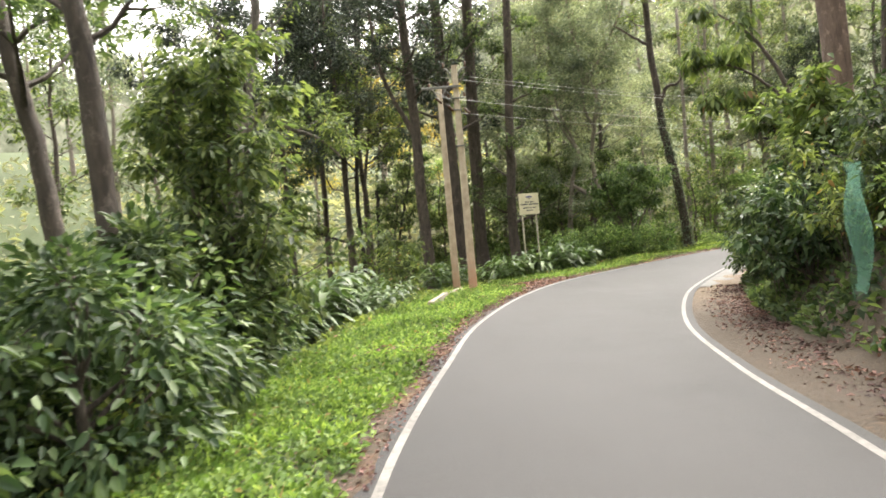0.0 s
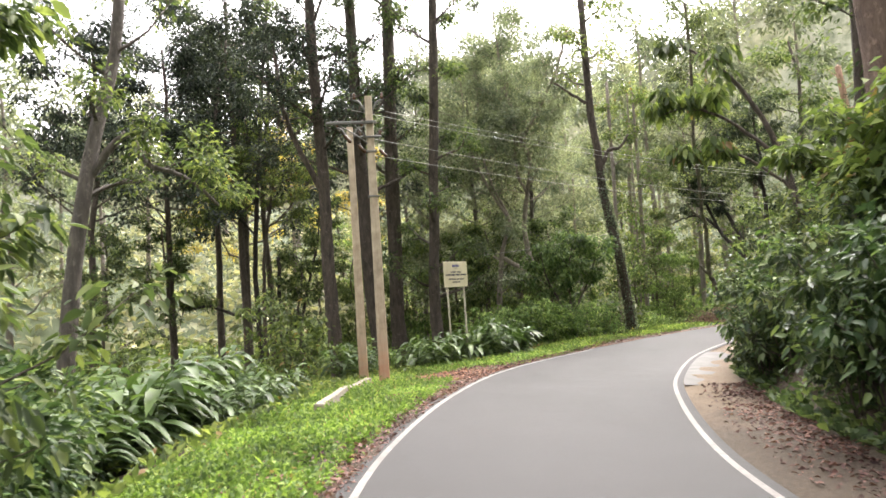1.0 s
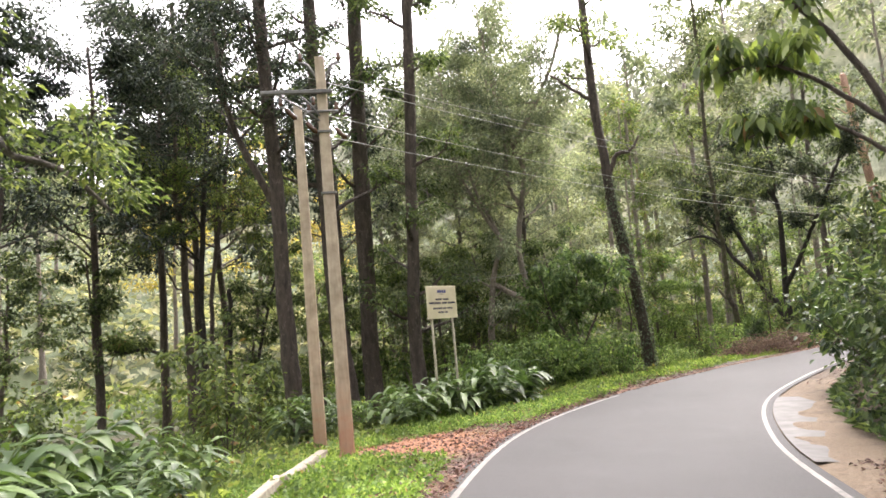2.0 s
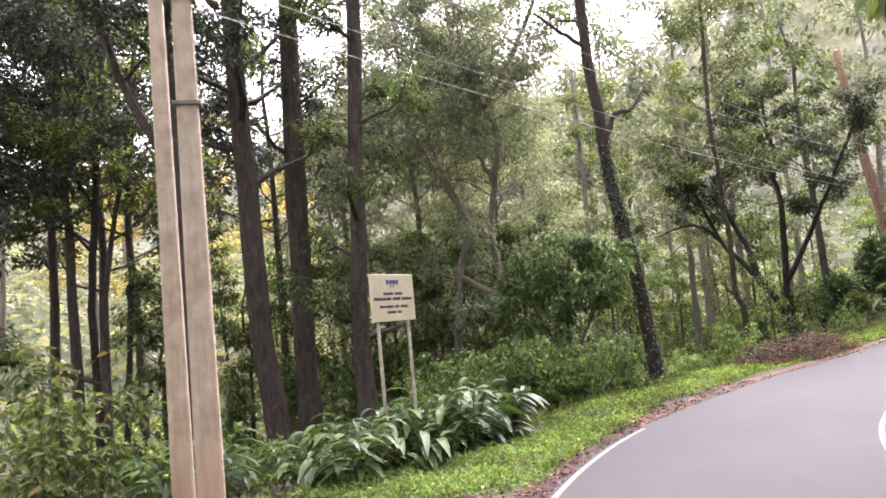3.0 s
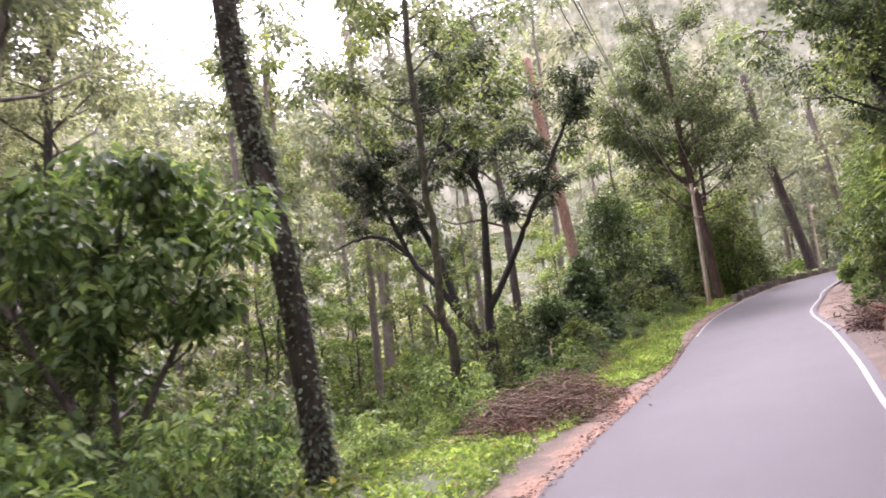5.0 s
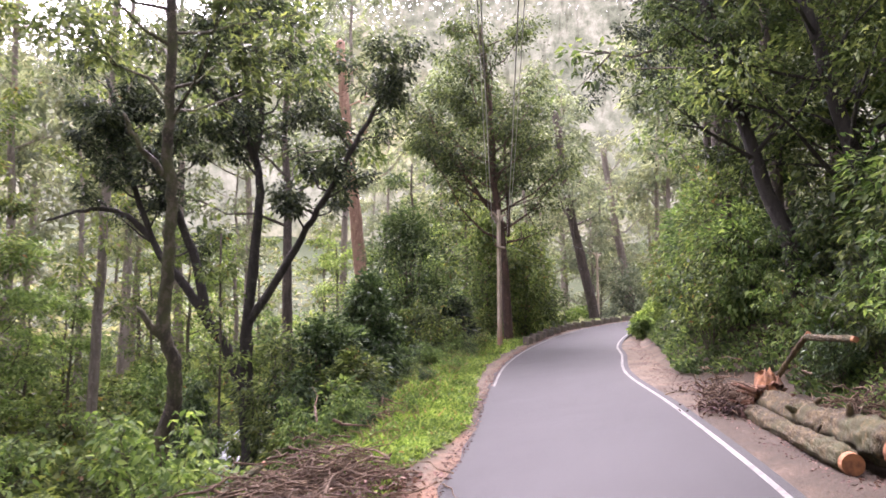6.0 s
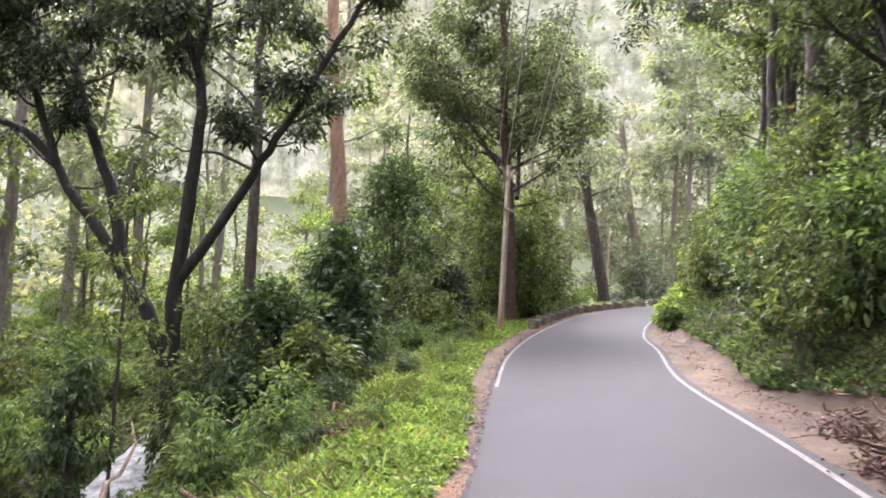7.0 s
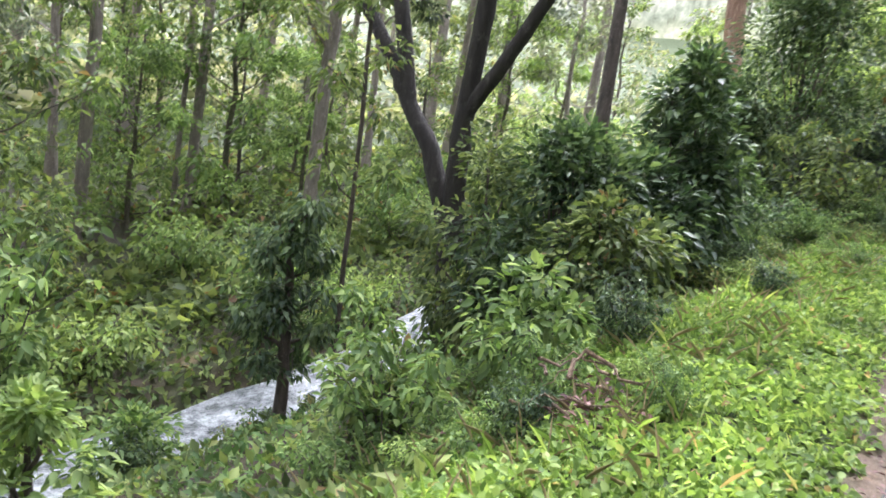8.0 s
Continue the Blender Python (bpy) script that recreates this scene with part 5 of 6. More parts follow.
for x, y, size, kind in ((3.4, 31.0, 0.9, 0), (4.5, 31.9, 1.0, 1), (5.6, 32.6, 0.85, 0), (4.0, 33.4, 1.1, 1), (5.2, 34.2, 1.05, 0), (6.3, 33.9, 0.9, 1), (6.2, 35.2, 1.1, 0), (7.2, 35.0, 0.8, 1), (3.2, 32.4, 0.95, 0), (2.6, 31.6, 0.8, 1), (6.0, 33.2, 1.15, 0), (6.9, 34.3, 1.2, 1), (5.0, 32.9, 1.2, 0)):
    put(GINGERS[kind], x, y, None, size)
fitted_tree("tree", (26.6, 53.6, -3.4), [([(26.6, 53.4, -4.0), (26.6, 53.4, -2.4), (26.55, 53.5, -1.2), (26.5, 53.6, 0.2)], 0.13, 0.05)],
            "short trunk bushy with dark ivy on the stream bank", BARK, LEAF_COFFEE, [(0, 0.3, 16, 0.7)], 30, 0.15, 0.36, droop=0.7)
fitted_tree("tree", (27.4, 53.2, -3.2), [([(27.4, 53.2, -3.8), (27.35, 53.2, -1.5), (27.3, 53.2, 1.0), (27.2, 53.2, 5.0)], 0.05, 0.03)],
            "thin bare sapling stem above the stream", BARK, LEAF_MID, [(0, 0.6, 8, 1.0)], 14, 0.18, 0.45)
for x, y, thick in ((26.6, 69.6, 0.21), (26.1, 69.7, 0.1), (23.15, 66.7, 0.22), (29.7, 64.9, 0.24)):
    fitted_tree("tree", (x, y, -4.4), [([(x, y, -5.8), (x + 0.1, y, 0), (x + 0.2, y, 6), (x + 0.3, y, 13), (x + 0.3, y, 19)], thick, thick * 0.6)],
                "tall pale straight trunk across the stream", BARK_PALE, LEAF_MID, [(0, 0.35, 12, 2.4)], 30, 0.26, 0.8)

DUSK = forest_tree(8.5, 0.14, 0.2, 2.6, 18, 60, 0.2, 0.6, (0.2, 0.3), BARK, LEAF_DARK, "dark clumpy understorey tree behind the sign", "dark understorey trees")
for x, y, size in ((8.2, 46.5, 0.85), (6.8, 48.2, 0.85), (10.6, 48.5, 0.8), (12.2, 47.6, 0.95), (-2.2, 47.5, 0.85), (0.8, 49.5, 0.8), (3.2, 50.5, 0.85)):
    put(DUSK, x, y, None, size)
FEATHER = forest_tree(18, 0.2, 0.28, 3.6, 36, 110, 0.15, 0.8, (0.3, 0.2), BARK_GREY, LEAF_HILL_HAZE, "tall tree with a feathery haze-paled grey-green crown", "feathery trees behind the sign")
for x, y, size in ((12.2, 50.6, 1.0), (8.8, 52.4, 1.05), (5.6, 56.0, 1.05), (14.2, 65.6, 1.5), (18.6, 66.5, 0.9)):
    put(FEATHER, x, y, None, size)
for x, y, size in ((10.2, 39.2, 0.75), (11.7, 39.5, 0.7), (12.6, 40.3, 0.65), (9.4, 39.9, 0.8), (10.8, 40.8, 0.8), (8.2, 40.4, 0.75), (9.4, 38.4, 0.7), (10.4, 38.2, 0.6), (6.9, 37.0, 0.65), (7.9, 37.8, 0.7), (8.2, 39.2, 0.8), (6.5, 38.8, 0.8)):
    put(SHRUBS[4], x, y, None, size)
SLIM = forest_tree(9.5, 0.13, 0.4, 2.3, 15, 44, 0.18, 0.55, (0.5, 0.2), BARK, LEAF_DARK, "slender dark-stemmed tree with an olive crown", "slender trees on the slope")
for x, y, size in ((-8.4, 45.5, 1.0), (-10.6, 40.5, 0.9)):
    put(SLIM, x, y, None, size)
for x, y, size, kind in ((-3.5, 18.6, 1.4, 1), (-3.3, 19.5, 1.5, 0), (-4.0, 20.6, 1.65, 1), (-3.2, 21.3, 1.4, 1), (-3.4, 22.0, 1.5, 0), (-4.2, 23.4, 1.6, 1), (-3.3, 23.6, 1.4, 0), (-3.2, 24.8, 1.35, 0), (-4.6, 25.2, 1.4, 1), (-2.2, 26.4, 0.9, 0)):
    put(GINGERS[kind], x, y, None, size)
scatter(14, (90, 108), (4.6, 7.0), 0.9, [SHRUBS[3], SHRUBS[1], SHRUBS[4]], [0.4, 0.3, 0.3], (0.4, 0.7))

CANOPY = forest_tree(20, 0.24, 0.5, 4.4, 26, 84, 0.2, 0.95, (0.4, 0.2), BARK, LEAF_SHADE, "tall tree with a dense high crown darkened as backlit", "dark high-crowned trees")
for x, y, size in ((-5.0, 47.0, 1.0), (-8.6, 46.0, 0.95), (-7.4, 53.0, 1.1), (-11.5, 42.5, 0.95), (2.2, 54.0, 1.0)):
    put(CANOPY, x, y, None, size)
rng = np.random.default_rng(27)
# leafy plants that crowd the verge above the stream
for k in range(58):
    s, lat = rng.uniform(75.5, 91), rng.uniform(3.9, 6.6)
    x, y = road_xy(s, lat)
    put(SHRUBS[(3, 1, 3, 4, 3, 0)[k % 6]], x, y, None, (0.16 + 0.13 * (lat - 3.6)) * rng.uniform(0.75, 1.3))

rng = np.random.default_rng(28)
# bushes on the inner bank of the far bend
for x, y, rx, rz in ((49.6, 48.7, 0.7, 0.5), (51.2, 49.3, 0.8, 0.55), (53.2, 49.8, 0.9, 0.65), (55.6, 50.3, 1.0, 0.75), (58.4, 50.6, 1.2, 0.9), (61.6, 50.7, 1.4, 1.2), (65.4, 50.0, 1.6, 1.6)):
    bush(x, y, rx, rz, 1800, 0.2, LEAF_FRESH, "fresh green bush on the inner bank of the bend", 26)
# plants that hang over the near edge of the stream
for k in range(16):
    s = 75.5 + 0.62 * k
    x, y = road_xy(s, float(stream(s)[1]) - 1.05 - rng.uniform(0, 0.9))
    put(SHRUBS[(3, 1, 0)[k % 3]], float(x), float(y), None, rng.uniform(0.22, 0.48))
# hanging growth along the bank
for k in range(15):
    x, y = road_xy(63.0 + 3.1 * k + rng.uniform(-0.6, 0.6), -6.6 - rng.uniform(0, 0.8) if k < 5 else -4.9 - rng.uniform(0, 0.7))
    bush(float(x), float(y), rng.uniform(1.2, 1.6), rng.uniform(1.5, 2.4), 3200, 0.16, (LEAF_COFFEE, LEAF_LUSH, LEAF_MID, LEAF_LUSH)[k % 4], "dense leafy growth hanging down the bank", 34)

# broad-leaved shrubs on the bank face behind the logs
for k in range(16):
    x, y = road_xy(65.5 + 0.85 * k + rng.uniform(-0.3, 0.3), -5.5 - rng.uniform(0, 0.7))
    put(SHRUBS[(2, 4, 0, 4)[k % 4]], float(x), float(y), None, rng.uniform(0.55, 0.95))

rng = np.random.default_rng(29)
# dark trees that close the right-hand bank
for s, lat, size in ((68.0, -9.6, 1.2), (72.0, -9.2, 1.15), (76.5, -9.4, 1.25), (81.5, -8.8, 1.2), (86.0, -8.4, 1.15), (73.5, -12.0, 1.4), (79.5, -11.5, 1.4)):
    x, y = road_xy(s, lat)
    put(DUSK, float(x), float(y), None, size)
for s, lat, size in ((80.5, -6.6, 0.95), (86.5, -6.2, 1.0), (93.0, -6.4, 0.95), (99.0, -6.4, 0.95)):
    x, y = road_xy(s, lat)
    put(CANOPY, float(x), float(y), None, size)
for s, lat, size in ((70.0, -9.5, 0.95), (76.0, -9.2, 0.9), (83.5, -9.6, 0.95), (88.0, -8.0, 0.9), (92.0, -9.0, 0.9), (96.5, -8.6, 0.95), (101.0, -8.0, 0.9)):
    x, y = road_xy(s, lat)
    put(KINDS[1], float(x), float(y), None, size)
for x, y, rx, rz in ((-3.3, 6.6, 1.2, 1.15), (-3.3, 8.6, 1.15, 1.3), (-3.6, 10.8, 1.2, 1.3), (-5.0, 7.6, 1.3, 1.6), (-3.4, 13.2, 1.0, 1.0), (-3.8, 15.1, 1.0, 1.05), (-4.0, 16.9, 1.0, 1.1)):
    bush(x, y, rx, rz, 3400, 0.155, LEAF_COFFEE, "dense dark glossy bush crowding the verge", 34)

# leafy shrubs that fill the far bank of the stream
for k in range(14):
    s = 72 + 1.6 * k + rng.uniform(-0.6, 0.6)
    x, y = road_xy(s, float(stream(s)[1]) + rng.uniform(1.8, 9))
    put(SHRUBS[(4, 3, 1)[k % 3]], float(x), float(y), None, rng.uniform(0.7, 1.4))

rng = np.random.default_rng(30)
# ---- poles, wires, sign ----
def concrete_pole(x, y, top, width, arms, stout=1.0, metal=None):
    base = z_at(x, y) - 0.1
    ob = empty("utility_pole", x, y, base)
    h = top - base
    bm = bmesh.new()
    rings = []
    for k in range(7):
        f = k / 6
        a, b = width * (1 - 0.35 * f) / 2, width * 0.62 * (1 - 0.25 * f) / 2
        c = a * 0.18
        rings.append([bm.verts.new((px, py, h * f - 0.3 * (k == 0))) for px, py in
                      ((a, b - c), (a - c, b), (c - a, b), (-a, b - c), (-a, c - b), (c - a, -b), (a - c, -b), (a, c - b))])
    for r0, r1 in zip(rings, rings[1:]):
        for k in range(8):
            bm.faces.new((r0[k], r0[(k + 1) % 8], r1[(k + 1) % 8], r1[k]))
    bm.faces.new(rings[-1])
    bmesh.ops.recalc_face_normals(bm, faces=bm.faces)
    part("shaft", bm, POLE_CONCRETE, ob)
    for kind, z, reach in arms:
        v = []
        if kind == "v":
            for sgn in (-1, 1):
                v.append(([(0, 0, z - base - 0.35), (sgn * reach * 0.6, 0.02, z - base + 0.1), (sgn * reach, 0.02, z - base + 0.16)], [0.034 * stout, 0.03 * stout, 0.03 * stout], 6))
        else:
            v.append(([(-reach, -0.1, z - base), (0, -0.1, z - base), (reach, -0.1, z - base)], [0.028 * stout] * 3, 6))
        arm = part("crossarm", smooth(mesh_of("crossarm", *tubes(v))), metal or STEEL, ob)
        for sgn in (-1, 1):
            q = np.array([sgn * reach * 0.95, 0, z - base + (0.16 if kind == "v" else 0.02)])
            pts = [q, q + (0, 0, 0.05), q + (0, 0, 0.09), q + (0, 0, 0.14), q + (0, 0, 0.2)]
            part("insulator", smooth(mesh_of("insulator", *tubes([(pts, [0.02, 0.06, 0.035, 0.05, 0.02], 8)]))), PORCELAIN, arm)
    return ob


tagged(concrete_pole(0.9, 28.8, 7.1, 0.3, [("v", 6.95, 0.4)]), "pale concrete power pole with a red-stained foot", "utility pole", "concrete power poles")
pole_b = concrete_pole(1.46, 26.9, 7.55, 0.31, [("flat", 6.35, 0.3), ("v", 7.3, 0.42)])
foot = z_at(1.46, 26.9) - 0.1
bm = bmesh.new()
box(bm, (-1.25, -0.2, 6.72 - foot), (0.2, -0.1, 6.8 - foot), 0.008)
side_arm = part("side_arm", bm, STEEL, pole_b, "long steel channel arm")
for reach, low in ((-0.95, 6.15), (-0.5, 6.25)):
    part("brace", smooth(mesh_of("brace", *tubes([([(reach, -0.15, 6.74 - foot), (reach * 0.5, -0.15, (6.74 + low) / 2 - foot), (-0.08, -0.12, low - foot)], [0.02, 0.02, 0.02], 5)]))), STEEL, pole_b)
for x0, z0 in ((-0.75, 6.4), (-0.35, 6.1), (0.24, 5.95)):
    pts = [(x0, -0.2, z0 - foot), (x0 + 0.05, -0.2, z0 - 0.07 - foot), (x0 + 0.1, -0.2, z0 - 0.13 - foot), (x0 + 0.17, -0.2, z0 - 0.2 - foot)]
    part("strain_insulator", smooth(mesh_of("strain_insulator", *tubes([(pts, [0.03, 0.06, 0.045, 0.06], 8)]))), PORCELAIN, pole_b)
for z0 in (5.9, 4.6):
    bm = bmesh.new()
    box(bm, (-0.16, -0.115, z0 - foot), (0.16, 0.115, z0 + 0.05 - foot), 0.006)
    part("clamp_band", bm, STEEL, pole_b)
tagged(pole_b, "pale concrete power pole on red earth", "utility pole", "concrete power poles")
tagged(concrete_pole(44.7, 54.25, 8.2, 0.28, [("v", 7.85, 0.62), ("flat", 6.3, 0.34)], 2.2, POLE_CONCRETE), "weathered concrete power pole beside the bend", "utility pole", "concrete power poles")
tagged(concrete_pole(71.9, 61.6, 9.0, 0.28, [("v", 8.7, 0.75), ("flat", 7.6, 0.4)], 2.6, POLE_CONCRETE), "distant pale concrete power pole on the verge", "utility pole", "concrete power poles")


def wire(a, b, sag, r=0.008, label="thin sagging bare power wire between poles"):
    a, b = np.array(a, float), np.array(b, float)
    s = np.linspace(0, 1, 25)[:, None]
    p = a + (b - a) * s - np.array([0, 0, 4 * sag]) * s * (1 - s)
    tagged(part("power_wire", smooth(mesh_of("power_wire", *tubes([(p, np.full(25, r), 5)]))), WIRE), label, "wire", "overhead wires")


for da, za, db, zb in ((-0.5, 7.1, -0.7, 8.1), (0.5, 7.1, 0.7, 8.1), (-0.6, 6.4, -0.4, 6.5), (0.1, 5.8, 0.4, 6.4)):
    wire((1.46 + da, 26.8 + da * 0.3, za), (44.7 + db * 0.5, 54.2 - db * 0.6, zb), 1.1)
for da, zb in ((-0.7, 8.9), (0.7, 8.9), (0.4, 7.6)):
    wire((44.4 + da * 0.5, 53.9 - da * 0.6, 8.2 if zb > 8 else 6.4), (71.8, 61.6 - da * 0.7, zb), 0.5)
wire((7.2, 43.2, 3.55), (13.8, 41.2, 4.2), 0.12, 0.014, "thin pale rope strung low between two trees")


def sign_board():
    a, b = np.array([4.0, 32.2]), np.array([5.0, 33.2])
    mid2 = (a + b) / 2
    ob = empty("sign_board", mid2[0], mid2[1], z_at(*mid2))
    ob.rotation_euler = (0, 0, math.atan2(b[1] - a[1], b[0] - a[0]))
    w, z0, z1 = float(np.hypot(*(b - a))) / 2, 1.93 - ob.location.z, 2.86 - ob.location.z
    bm = bmesh.new()
    box(bm, (-w, -0.015, z0), (w, 0.015, z1), 0.006)
    board = part("panel", bm, BOARD, ob, "cream painted sheet metal panel")
    bm = bmesh.new()
    box(bm, (-w, 0.015, z0), (w, 0.045, z0 + 0.04))
    part("rail", bm, POST, ob)
    bm = bmesh.new()
    box(bm, (-w, 0.015, z1 - 0.04), (w, 0.045, z1))
    part("rail", bm, POST, ob)
    for x in (-0.68 * w, 0.72 * w):
        v, f = tubes([([(x, 0.05, -0.4), (x + 0.01, 0.05, 0.9), (x, 0.05, z1 - 0.05)], [0.038, 0.036, 0.034], 8)])
        part("post", smooth(mesh_of("post", v, f)), POST, ob, "thin weathered post")
    # rows of lettering too small to read: dark bars
    for f, half_len, tall, ink, words in ((0.83, 0.3, 0.085, INK_BLUE, (4,)), (0.745, 0.16, 0.014, INK, (1,)), (0.585, 0.44, 0.052, INK, (6, 5)), (0.475, 0.88, 0.058, INK, (11, 5, 7)),
                                          (0.31, 0.66, 0.05, INK, (9, 3, 5)), (0.19, 0.33, 0.05, INK, (7, 3))):
        z = z0 + (z1 - z0) * f
        pitch = 2 * half_len * w / (sum(words) + len(words) - 1)
        at_x = -half_len * w
        for count in words:
            for _ in range(count):
                bm = bmesh.new()
                box(bm, (at_x + 0.12 * pitch, -0.0195, z - tall / 2), (at_x + 0.88 * pitch, -0.0155, z + tall / 2))
                part("lettering", bm, ink, board)
                at_x += pitch
            at_x += pitch
    return tagged(ob, "cream notice board with dark lettering on two posts", "sign")


sign_board()

# fallen concrete beam on the verge below the poles
def beam(x0, y0, x1, y1, label):
    bm = bmesh.new()
    length = math.hypot(x1 - x0, y1 - y0)
    box(bm, (0, -0.09, -0.3), (length, 0.09, 0.0), 0.02)
    bmesh.ops.subdivide_edges(bm, edges=[e for e in bm.edges if e.calc_length() > 1], cuts=5)
    for v in bm.verts:
        v.co += Vector(rng.normal(0, 0.006, 3))
    ob = part("concrete_beam", bm, OLD_CONCRETE)
    a, b = Vector((x0, y0, z_at(x0, y0) + 0.24)), Vector((x1, y1, z_at(x1, y1) + 0.2))
    ob.matrix_world = Matrix.Translation(a) @ (b - a).to_track_quat("X", "Z").to_matrix().to_4x4()
    return tagged(ob, label, "beam", "concrete beams in the grass")


beam(1.0, 26.5, 0.45, 22.8, "pale concrete beam lying in the grass by a pole")
beam(0.42, 22.72, -0.05, 19.4, "weathered concrete beam sunk in weeds")


# guard stones along the far bend
def guard_stone():
    bm = bmesh.new()
    box(bm, (-0.5, -0.17, -0.5), (0.5, 0.17, 0.36), 0.05)
    for v in bm.verts:
        v.co += Vector(rng.normal(0, 0.012, 3))
    return tagged(part("guard_stone", bm, STONE), "mossy stone guard block on the road edge", "guard stone", "guard stones along the bend")


stone = guard_stone()
for k in range(16):
    s = 95.2 + k * 1.6
    x, y = road_xy(s, float(np.interp(s, ALONG, HALF)) + 0.5)
    m = Matrix.Translation((x, y, z_at(x, y))) @ Matrix.Rotation(math.atan2(np.interp(s, ALONG, TAN[:, 1]), np.interp(s, ALONG, TAN[:, 0])) + rng.normal(0, 0.05), 4, "Z")
    if k == 0:
        stone.matrix_basis = m
    else:
        copy_thing(stone, m)


# cut logs on the right-hand shoulder
def log(a, b, r, label, moss=0.0):
    """A felled log with furrowed bark, stubs of branches and a sawn end."""
    a, b = np.array(a, float), np.array(b, float)
    ob = empty("log", *a)
    d = unit(b - a)
    side = unit(np.cross(d, np.array([0, 0, 1.0])))
    n, sides = 70, 30
    s = np.linspace(0, 1, n)[:, None]
    bow = rng.uniform(-1, 1) * r * 0.5
    p = (b - a) * s + side * np.sin(s * 3.0) * bow + np.array([0, 0, 1.0]) * np.sin(s * 5 + a[0]) * r * 0.12
    v, f = tubes([(p, r * (1 + 0.07 * np.sin(s[:, 0] * 9 + a[1]) + 0.05 * np.sin(s[:, 0] * 23)), sides)])
    k = np.arange(len(v) - 1)
    ring, turn = k // sides, (k % sides) * 2 * np.pi / sides
    furrow = 0.07 * np.sin(turn * 7 + ring * 0.23 + 2 * np.sin(ring * 0.31)) + 0.05 * np.sin(turn * 13 - ring * 0.4) + rng.normal(0, 0.035, len(k))
    v[:-1] += (v[:-1] - p[ring]) * furrow[:, None]
    part("bark", smooth(mesh_of("bark", v, f)), LOG_BARK, ob, "rough mossy bark")
    part("cut_end", smooth(mesh_of("cut_end", *tubes([([-d * 0.06, -d * 0.03, d * 0.05], [r * 0.55, r * 0.86, r * 0.93], 14)]))), WOOD_CUT, ob, "orange-brown split end")
    cap = bmesh.new()
    bmesh.ops.create_circle(cap, cap_ends=True, radius=r * 0.6, segments=14, matrix=Matrix.Translation(Vector(-d * 0.061)) @ Vector(d).to_track_quat("Z", "Y").to_matrix().to_4x4())
    part("cut_face", cap, WOOD_CUT, ob)
    cap = bmesh.new()
    bmesh.ops.create_cone(cap, cap_ends=True, segments=16, radius1=r * 0.94, radius2=r * 0.9, depth=0.12, matrix=Matrix.Translation(Vector(b - a + d * (r * 0.9))) @ Vector(d).to_track_quat("Z", "Y").to_matrix().to_4x4())
    part("cut_face", cap, WOOD_CUT, ob)
    for q in rng.uniform(0.15, 0.85, 3):
        c = along(p, q)
        o = unit(side * rng.normal(0, 1) + np.array([0, 0, 0.8]) + d * 0.4)
        part("branch_stub", smooth(mesh_of("branch_stub", *tubes([([c, c + o * r * 1.1, c + o * r * rng.uniform(1.3, 2.0)], [r * 0.28, r * 0.24, r * 0.16], 7)]))), LOG_BARK, ob)
    return tagged(ob, label, "log", "cut logs on the shoulder")


def shoulder(s, lat, up):
    x, y = road_xy(s, lat)
    return (float(x), float(y), z_at(x, y) + up)


big = log((28.3, 37.85, 0.58), (24.2, 35.4, 0.42), 0.26, "thick mossy log with a split orange end")
log((28.05, 38.1, 0.42), (24.1, 35.95, 0.24), 0.16, "slimmer pale mossy log beside a thick one")
log((27.2, 36.6, 0.3), (23.6, 34.6, 0.3), 0.2, "weathered brown log lying against the bank")
log((28.85, 37.9, 0.95), (28.34, 37.17, 1.84), 0.05, "dark cut branch leaning on the bank")
log((28.34, 37.17, 1.84), (26.6, 36.15, 1.8), 0.055, "pale broken branch lying over the logs")
# the torn stub that stands up at the log's end
turn_to = unit(np.array([4.8, 2.65, 0.0]))
sv, sf = tubes([([(0, 0, -0.3), turn_to * 0.06 + (0, 0, -0.05), turn_to * 0.11 + (0, 0, 0.18), turn_to * 0.16 + (0, 0, 0.36), turn_to * 0.2 + (0, 0, 0.5), turn_to * 0.22 + (0, 0, 0.58)], [0.24, 0.29, 0.27, 0.22, 0.15, 0.05], 26)])
k = np.arange(len(sv))
sv = sv + (sv - sv.mean(0)) * (0.1 * np.sin(k % 26 * 1.45 + k // 26 * 0.9) + 0.1 * np.sin(k % 26 * 2.3 - k // 26))[:, None] + rng.normal(0, 0.03, sv.shape)
part("split_stub", smooth(mesh_of("split_stub", sv, sf)), WOOD_CUT, big, "torn orange-brown heartwood")
o = unit(np.array([28.3 - 24.2, 37.85 - 35.4, 0]))
side = np.array([-o[1], o[0], 0])
for k in range(75):
    a = rng.uniform(0, 6.28)
    q = (side * math.cos(a) + np.array([0, 0, 1.0]) * math.sin(a)) * 0.34 * rng.uniform(0.4, 1.1)
    tip = q * rng.uniform(1.0, 1.7) + o * rng.uniform(0.05, 0.5) + side * rng.uniform(-0.2, 0.3)
    part("splinter", smooth(mesh_of("splinter", *tubes([([q - o * 0.12, (q + tip) / 2 + rng.normal(0, 0.015, 3), tip], [0.06, 0.04, 0.006], 5)]))), WOOD_TORN, big)

# a fallen twig on the asphalt
twig = smooth(mesh_of("fallen_twig", *tubes([([(-0.2, 0, 0.02), (0, 0.03, 0.035), (0.18, -0.02, 0.02)], [0.012, 0.018, 0.006], 6)])))
twig_ob = part("fallen_twig", twig, BARK)
twig_ob.location = (31.25, 43.63, 0.26)
tagged(twig_ob, "short dark twig lying on the asphalt", "twig")


